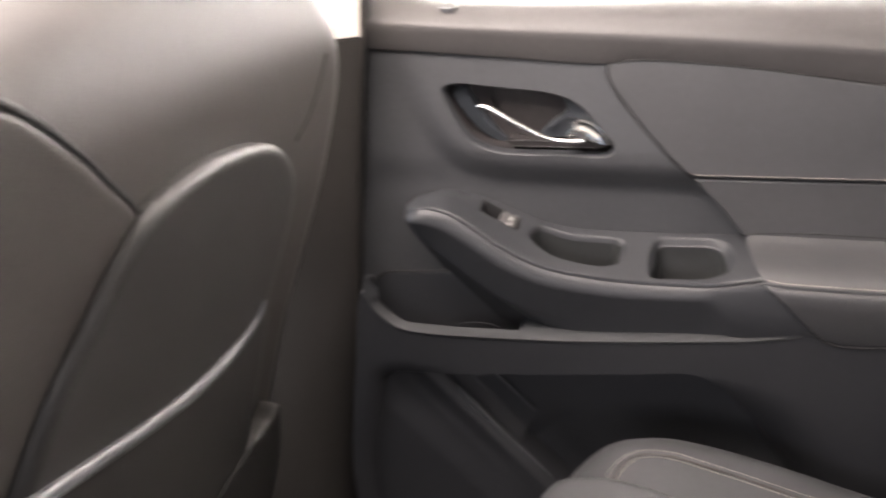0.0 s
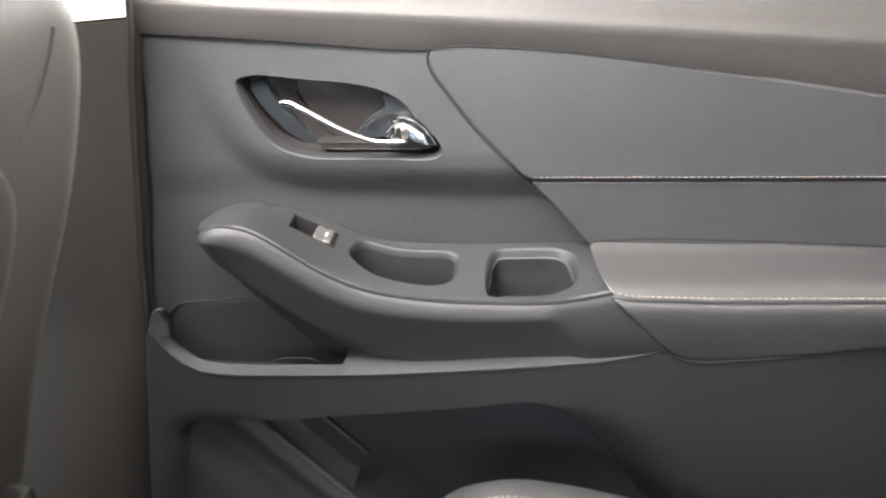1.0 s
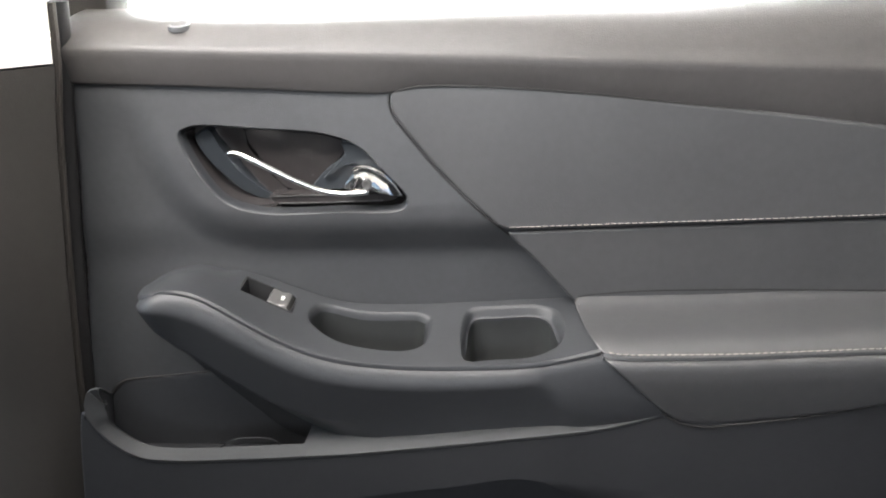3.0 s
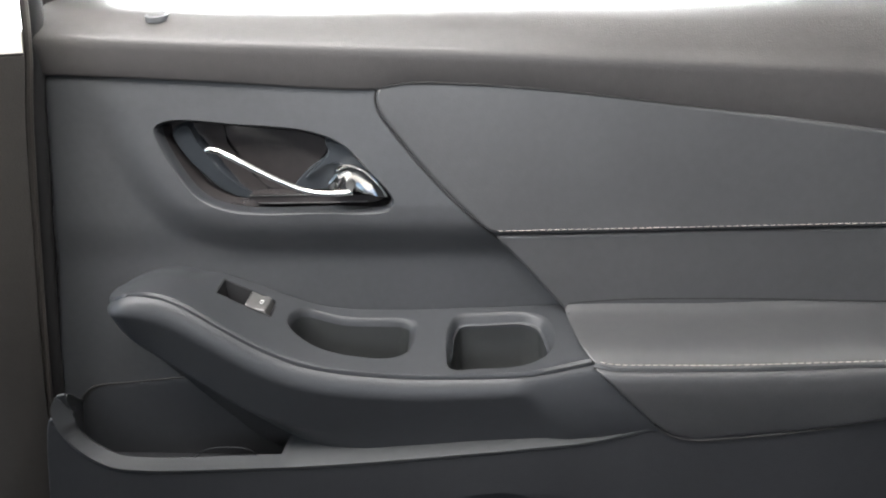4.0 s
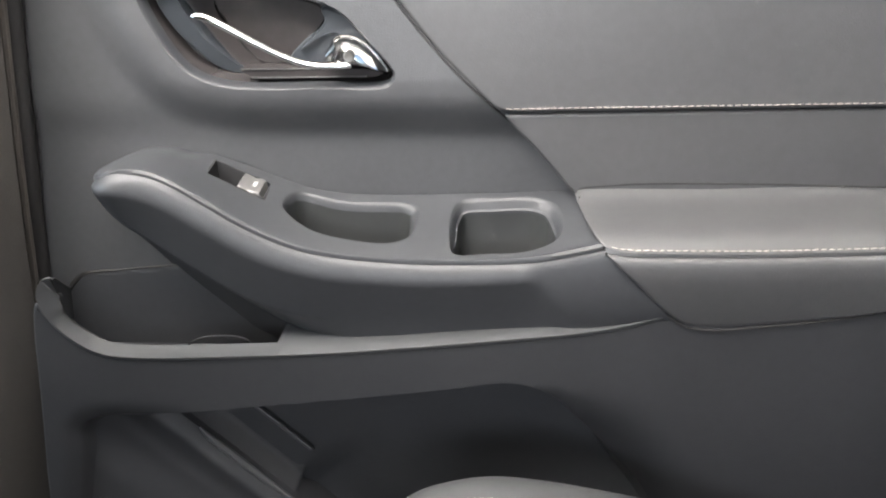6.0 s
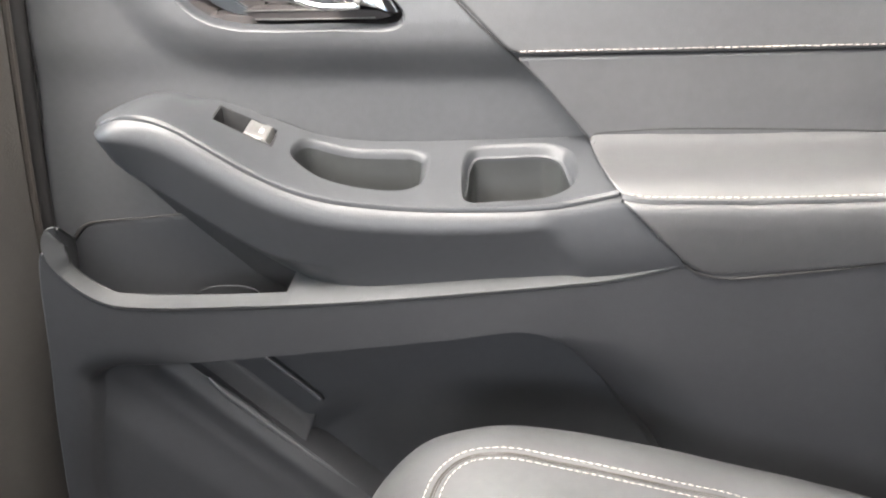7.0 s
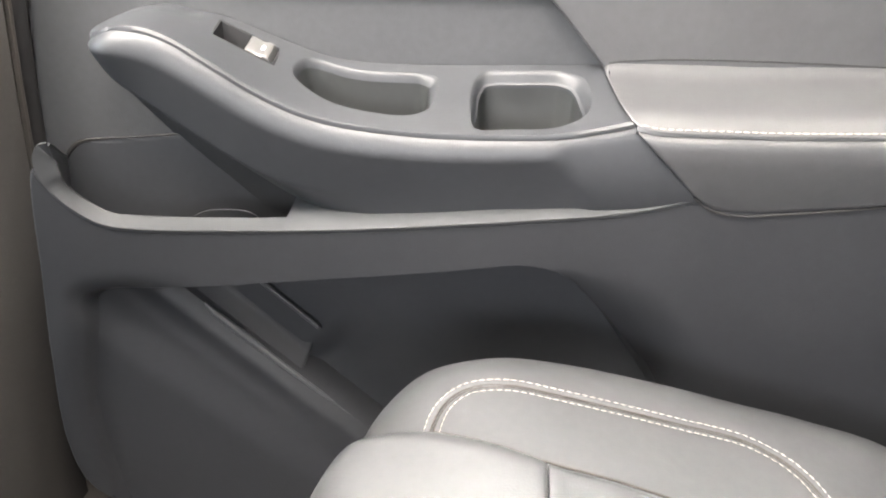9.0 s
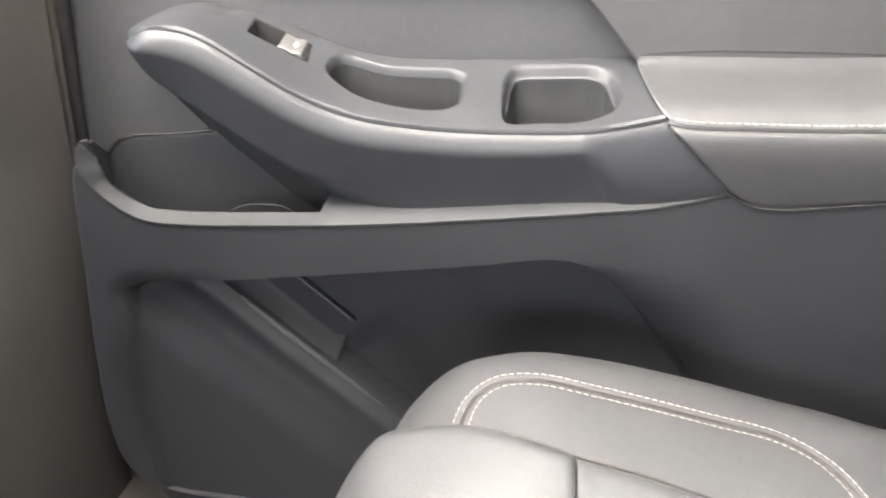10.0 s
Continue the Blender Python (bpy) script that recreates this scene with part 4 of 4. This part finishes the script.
part("side_bolster", relief(outer, lambda x, y, sd: (x, y, bolster_z(x, y) - crease(seam_gap(x, y))), 0.003, (0, 0, -0.16)), SEAT, rear_seat, "grey leatherette side bolster", 60)
part("bolster_panel", relief(inner, lambda x, y, sd: (x, y, bolster_z(x, y) - crease(seam_gap(x, y))), 0.003), SEAT, rear_seat, "grey leatherette bolster panel", 60)
for d in (-0.0048, 0.0048):
    t = np.gradient(seam_line, axis=0)
    t /= np.linalg.norm(t, axis=1)[:, None]
    row = seam_line + np.stack([-t[:, 1], t[:, 0]], 1) * d
    row = row[2:]
    part("double_stitching", stitches(np.column_stack([row, bolster_z(row[:, 0], row[:, 1]) + 0.0003]), 0.0050, 0.0035, 0.00027), THREAD, rear_seat, "pale thread double stitching")

for d in (-0.0011, 0.0011):
    row = seam_line + np.stack([-t[:, 1], t[:, 0]], 1) * d
    part("seam", tube(np.column_stack([row, bolster_z(row[:, 0], row[:, 1]) - 0.0011]), 0.0006, 6), DARK_THREAD, rear_seat, "dark seam line")

fold = [(0.2190, -0.2100), (0.238, -0.2045), (0.268, -0.2030), (0.302, -0.2100), (0.335, -0.2185), (0.375, -0.2215), (0.420, -0.2275), (0.50, -0.243), (0.64, -0.272)]
insert_front = np.vstack([spline([(0.3335, -0.86), (0.23, -0.86), (0.203, -0.80), (0.199, -0.50), (0.1970, -0.30), (0.1990, -0.240)] + fold[:4], 0.006), [(0.3335, -0.2195)]])
insert_rear = np.vstack([spline([(0.3350, -0.2200)] + fold[5:], 0.006), [(0.64, -0.86), (0.3350, -0.86)]])


insert_all = np.vstack([spline([(0.3335, -0.86), (0.23, -0.86), (0.203, -0.80), (0.199, -0.50), (0.1970, -0.30), (0.1990, -0.240)] + fold, 0.006), [(0.64, -0.86)]])


def insert_z(x, y):
    sd = np.maximum(inside_by(insert_all, np.stack([x, y], 1)), 0)
    gap = 0.0022 * np.clip(1 - np.abs(x - 0.3342) / 0.006, 0, 1) ** 2
    return cushion_z(x) + 0.009 - 0.002 * step01(x, 0.334, 0.345) - roll_off(sd, 0.014) * 0.85 - 0.026 * step01(x, 0.24, 0.185) ** 2 - gap


part("insert_front", relief(insert_front, lambda x, y, sd: (x, y, insert_z(x, y)), 0.003, (0, 0, -0.14)), SEAT, rear_seat, "grey leatherette cushion front insert", 60)
part("insert_rear", relief(insert_rear, lambda x, y, sd: (x, y, insert_z(x, y)), 0.004, (0, 0, -0.10)), SEAT, rear_seat, "grey leatherette cushion rear insert", 60)
fold_path = spline(fold, 0.004)[6:]
fold_z = np.maximum(bolster_z(fold_path[:, 0], fold_path[:, 1]), cushion_z(fold_path[:, 0]) - 0.0040) + 0.0002
part("fold_seam", tube(np.column_stack([fold_path[:, 0], fold_path[:, 1] + 0.0006, fold_z]), 0.0008, 6), DARK_THREAD, rear_seat, "dark seam in the cushion fold")
part("seat_base", block(0.235, 0.66, -1.40, -0.13, 0.0, 0.36, 0.01), HARD_LOW, rear_seat, "dark seat base")
part("backrest", loft([[(x, y, z) for x, z in ((0.655 + t, 0.40), (0.70 + t, 0.55), (0.745 + t, 0.72), (0.79 + t, 0.88), (0.83 + t, 0.93), (0.88 + t, 0.92), (0.86 + t, 0.40))] for y, t in ((-1.44, 0.04), (-1.40, 0.01), (-1.20, 0.0), (-0.40, 0.0), (-0.18, 0.01), (-0.13, 0.04))], True, True, True), SEAT, rear_seat, "grey leatherette backrest")
part("far_cushion", block(0.21, 0.66, -1.44, -0.87, 0.34, 0.435, 0.03), SEAT, rear_seat, "grey leatherette far cushion")

# ---- front seat ----
front_seat = thing("front_seat", (-0.12, -0.40, 0.0), "grey-brown leatherette front seat seen from behind with map pocket", "car seat")


def back_x(z):
    return 0.03 + 0.36 * (z - 0.70) - 1.3 * np.maximum(z - 0.76, 0) ** 2


body_line = spline([(-0.197, 0.836), (-0.179, 0.797), (-0.170, 0.747), (-0.170, 0.683), (-0.181, 0.622), (-0.192, 0.564), (-0.194, 0.468), (-0.20, 0.36), (-0.40, 0.32), (-0.60, 0.34), (-0.62, 0.45), (-0.635, 0.62),
                    (-0.635, 0.74), (-0.61, 0.83), (-0.56, 0.868), (-0.50, 0.884), (-0.40, 0.892), (-0.29, 0.896), (-0.222, 0.873)], 0.008, True)


def body_x(z, sd):
    return back_x(z) - roll_off(sd, 0.036) * 0.9 - 0.02 * step01(z, 0.80, 0.90)


part("backrest", relief(body_line, lambda y, z, sd: (body_x(z, sd), y, z), 0.004, (-0.20, 0, 0)), SEATBACK, front_seat, "grey-brown leatherette backrest", 60)
side = spline([(-0.229, 0.806), (-0.234, 0.790), (-0.242, 0.772), (-0.252, 0.758), (-0.262, 0.750)], 0.004)
part("side_seam", tube([(back_x(z) - roll_off(np.maximum(inside_by(body_line, np.array([(y, z)])), 0), 0.036)[0] * 0.9 + 0.0002, y, z) for y, z in side], 0.0010, 6), SEATBACK, front_seat, "grey-brown side seam")
leaf = spline([(-0.3110, 0.7635), (-0.2940, 0.751), (-0.2810, 0.736), (-0.2750, 0.722), (-0.2730, 0.698), (-0.2770, 0.672), (-0.2840, 0.648), (-0.2910, 0.622), (-0.2940, 0.56), (-0.2870, 0.48), (-0.2770, 0.38), (-0.3970, 0.36), (-0.5570, 0.38), (-0.5770, 0.48), (-0.5620, 0.60),
               (-0.5220, 0.695), (-0.4890, 0.735), (-0.4690, 0.758), (-0.4500, 0.772), (-0.4290, 0.778), (-0.4050, 0.7805), (-0.3810, 0.7805), (-0.3530, 0.777), (-0.3280, 0.771)], 0.005, True)
part("back_shell", relief(leaf, lambda y, z, sd: (back_x(z) + 0.015 - roll_off(sd, 0.0085), y, z), 0.003, (-0.03, 0, 0)), SHELL, front_seat, "dark grey padded back shell", 60)
# black tube laid along the shell's border in place of crease shade
part("shell_seam", tube([(back_x(z) + 0.0035, y, z) for y, z in leaf[:int(len(leaf) * 0.30)]], 0.0022, 6), RUBBER, front_seat, "dark tube for the shade in the gap round the back shell")
centre = spline([(-0.4430, 0.7630), (-0.450, 0.776), (-0.468, 0.796), (-0.492, 0.823), (-0.522, 0.850), (-0.545, 0.861), (-0.59, 0.83), (-0.605, 0.74), (-0.59, 0.66), (-0.54, 0.65), (-0.50, 0.70), (-0.47, 0.740)], 0.005, True)
part("centre_panel", relief(centre, lambda y, z, sd: (back_x(z) + 0.006 - roll_off(sd, 0.006), y, z), 0.003, (-0.03, 0, 0)), SEATBACK, front_seat, "grey-brown padded centre panel", 60)
part("centre_seam", tube([(back_x(z) + 0.0040, y, z) for y, z in centre[:int(len(centre) * 0.36)]], 0.0020, 6), RUBBER, front_seat, "dark seam of the centre panel")
CRES = [(-0.302, 0.637), (-0.3055, 0.631), (-0.312, 0.6245), (-0.331, 0.618), (-0.362, 0.6145), (-0.394, 0.6155), (-0.424, 0.621), (-0.45, 0.6265), (-0.476, 0.633), (-0.52, 0.645), (-0.57, 0.657)]
cres = spline(CRES, 0.004)
pocket_line = np.vstack([cres, spline([(-0.57, 0.60), (-0.57, 0.46), (-0.54, 0.40), (-0.40, 0.375), (-0.30, 0.385), (-0.292, 0.48), (-0.2935, 0.58), (-0.2945, 0.62)], 0.006)])
pocket = part("map_pocket", relief(pocket_line, lambda y, z, sd: (back_x(z) + 0.0195 - roll_off(sd, 0.004), y, z), 0.003, (-0.02, 0, 0)), SHELL, front_seat, "dark grey map pocket", 60)
part("pocket_edge", tube([(back_x(z) + 0.0165, y, z + 0.001) for y, z in cres], 0.0055 * np.interp(np.arange(len(cres)) / len(cres), [0, 0.06, 0.22, 1], [0.2, 0.55, 0.95, 1]), 10), SEAT, pocket, "light grey elastic pocket edge")
part("hinge_cover", relief(spline([(-0.243, 0.494), (-0.232, 0.475), (-0.220, 0.436), (-0.214, 0.40), (-0.213, 0.33), (-0.215, 0.27), (-0.35, 0.27), (-0.345, 0.455), (-0.326, 0.473), (-0.302, 0.479), (-0.278, 0.4815), (-0.256, 0.485)], 0.005, True),
                           lambda y, z, sd: (back_x(z) + 0.0215 - roll_off(sd, 0.006), y, z), 0.003, (-0.06, 0, 0)), SHELL, front_seat, "charcoal plastic hinge cover")
part("seat_base", block(-0.55, -0.13, -0.60, -0.20, 0.0, 0.36, 0.02), HARD_LOW, front_seat, "dark seat base")
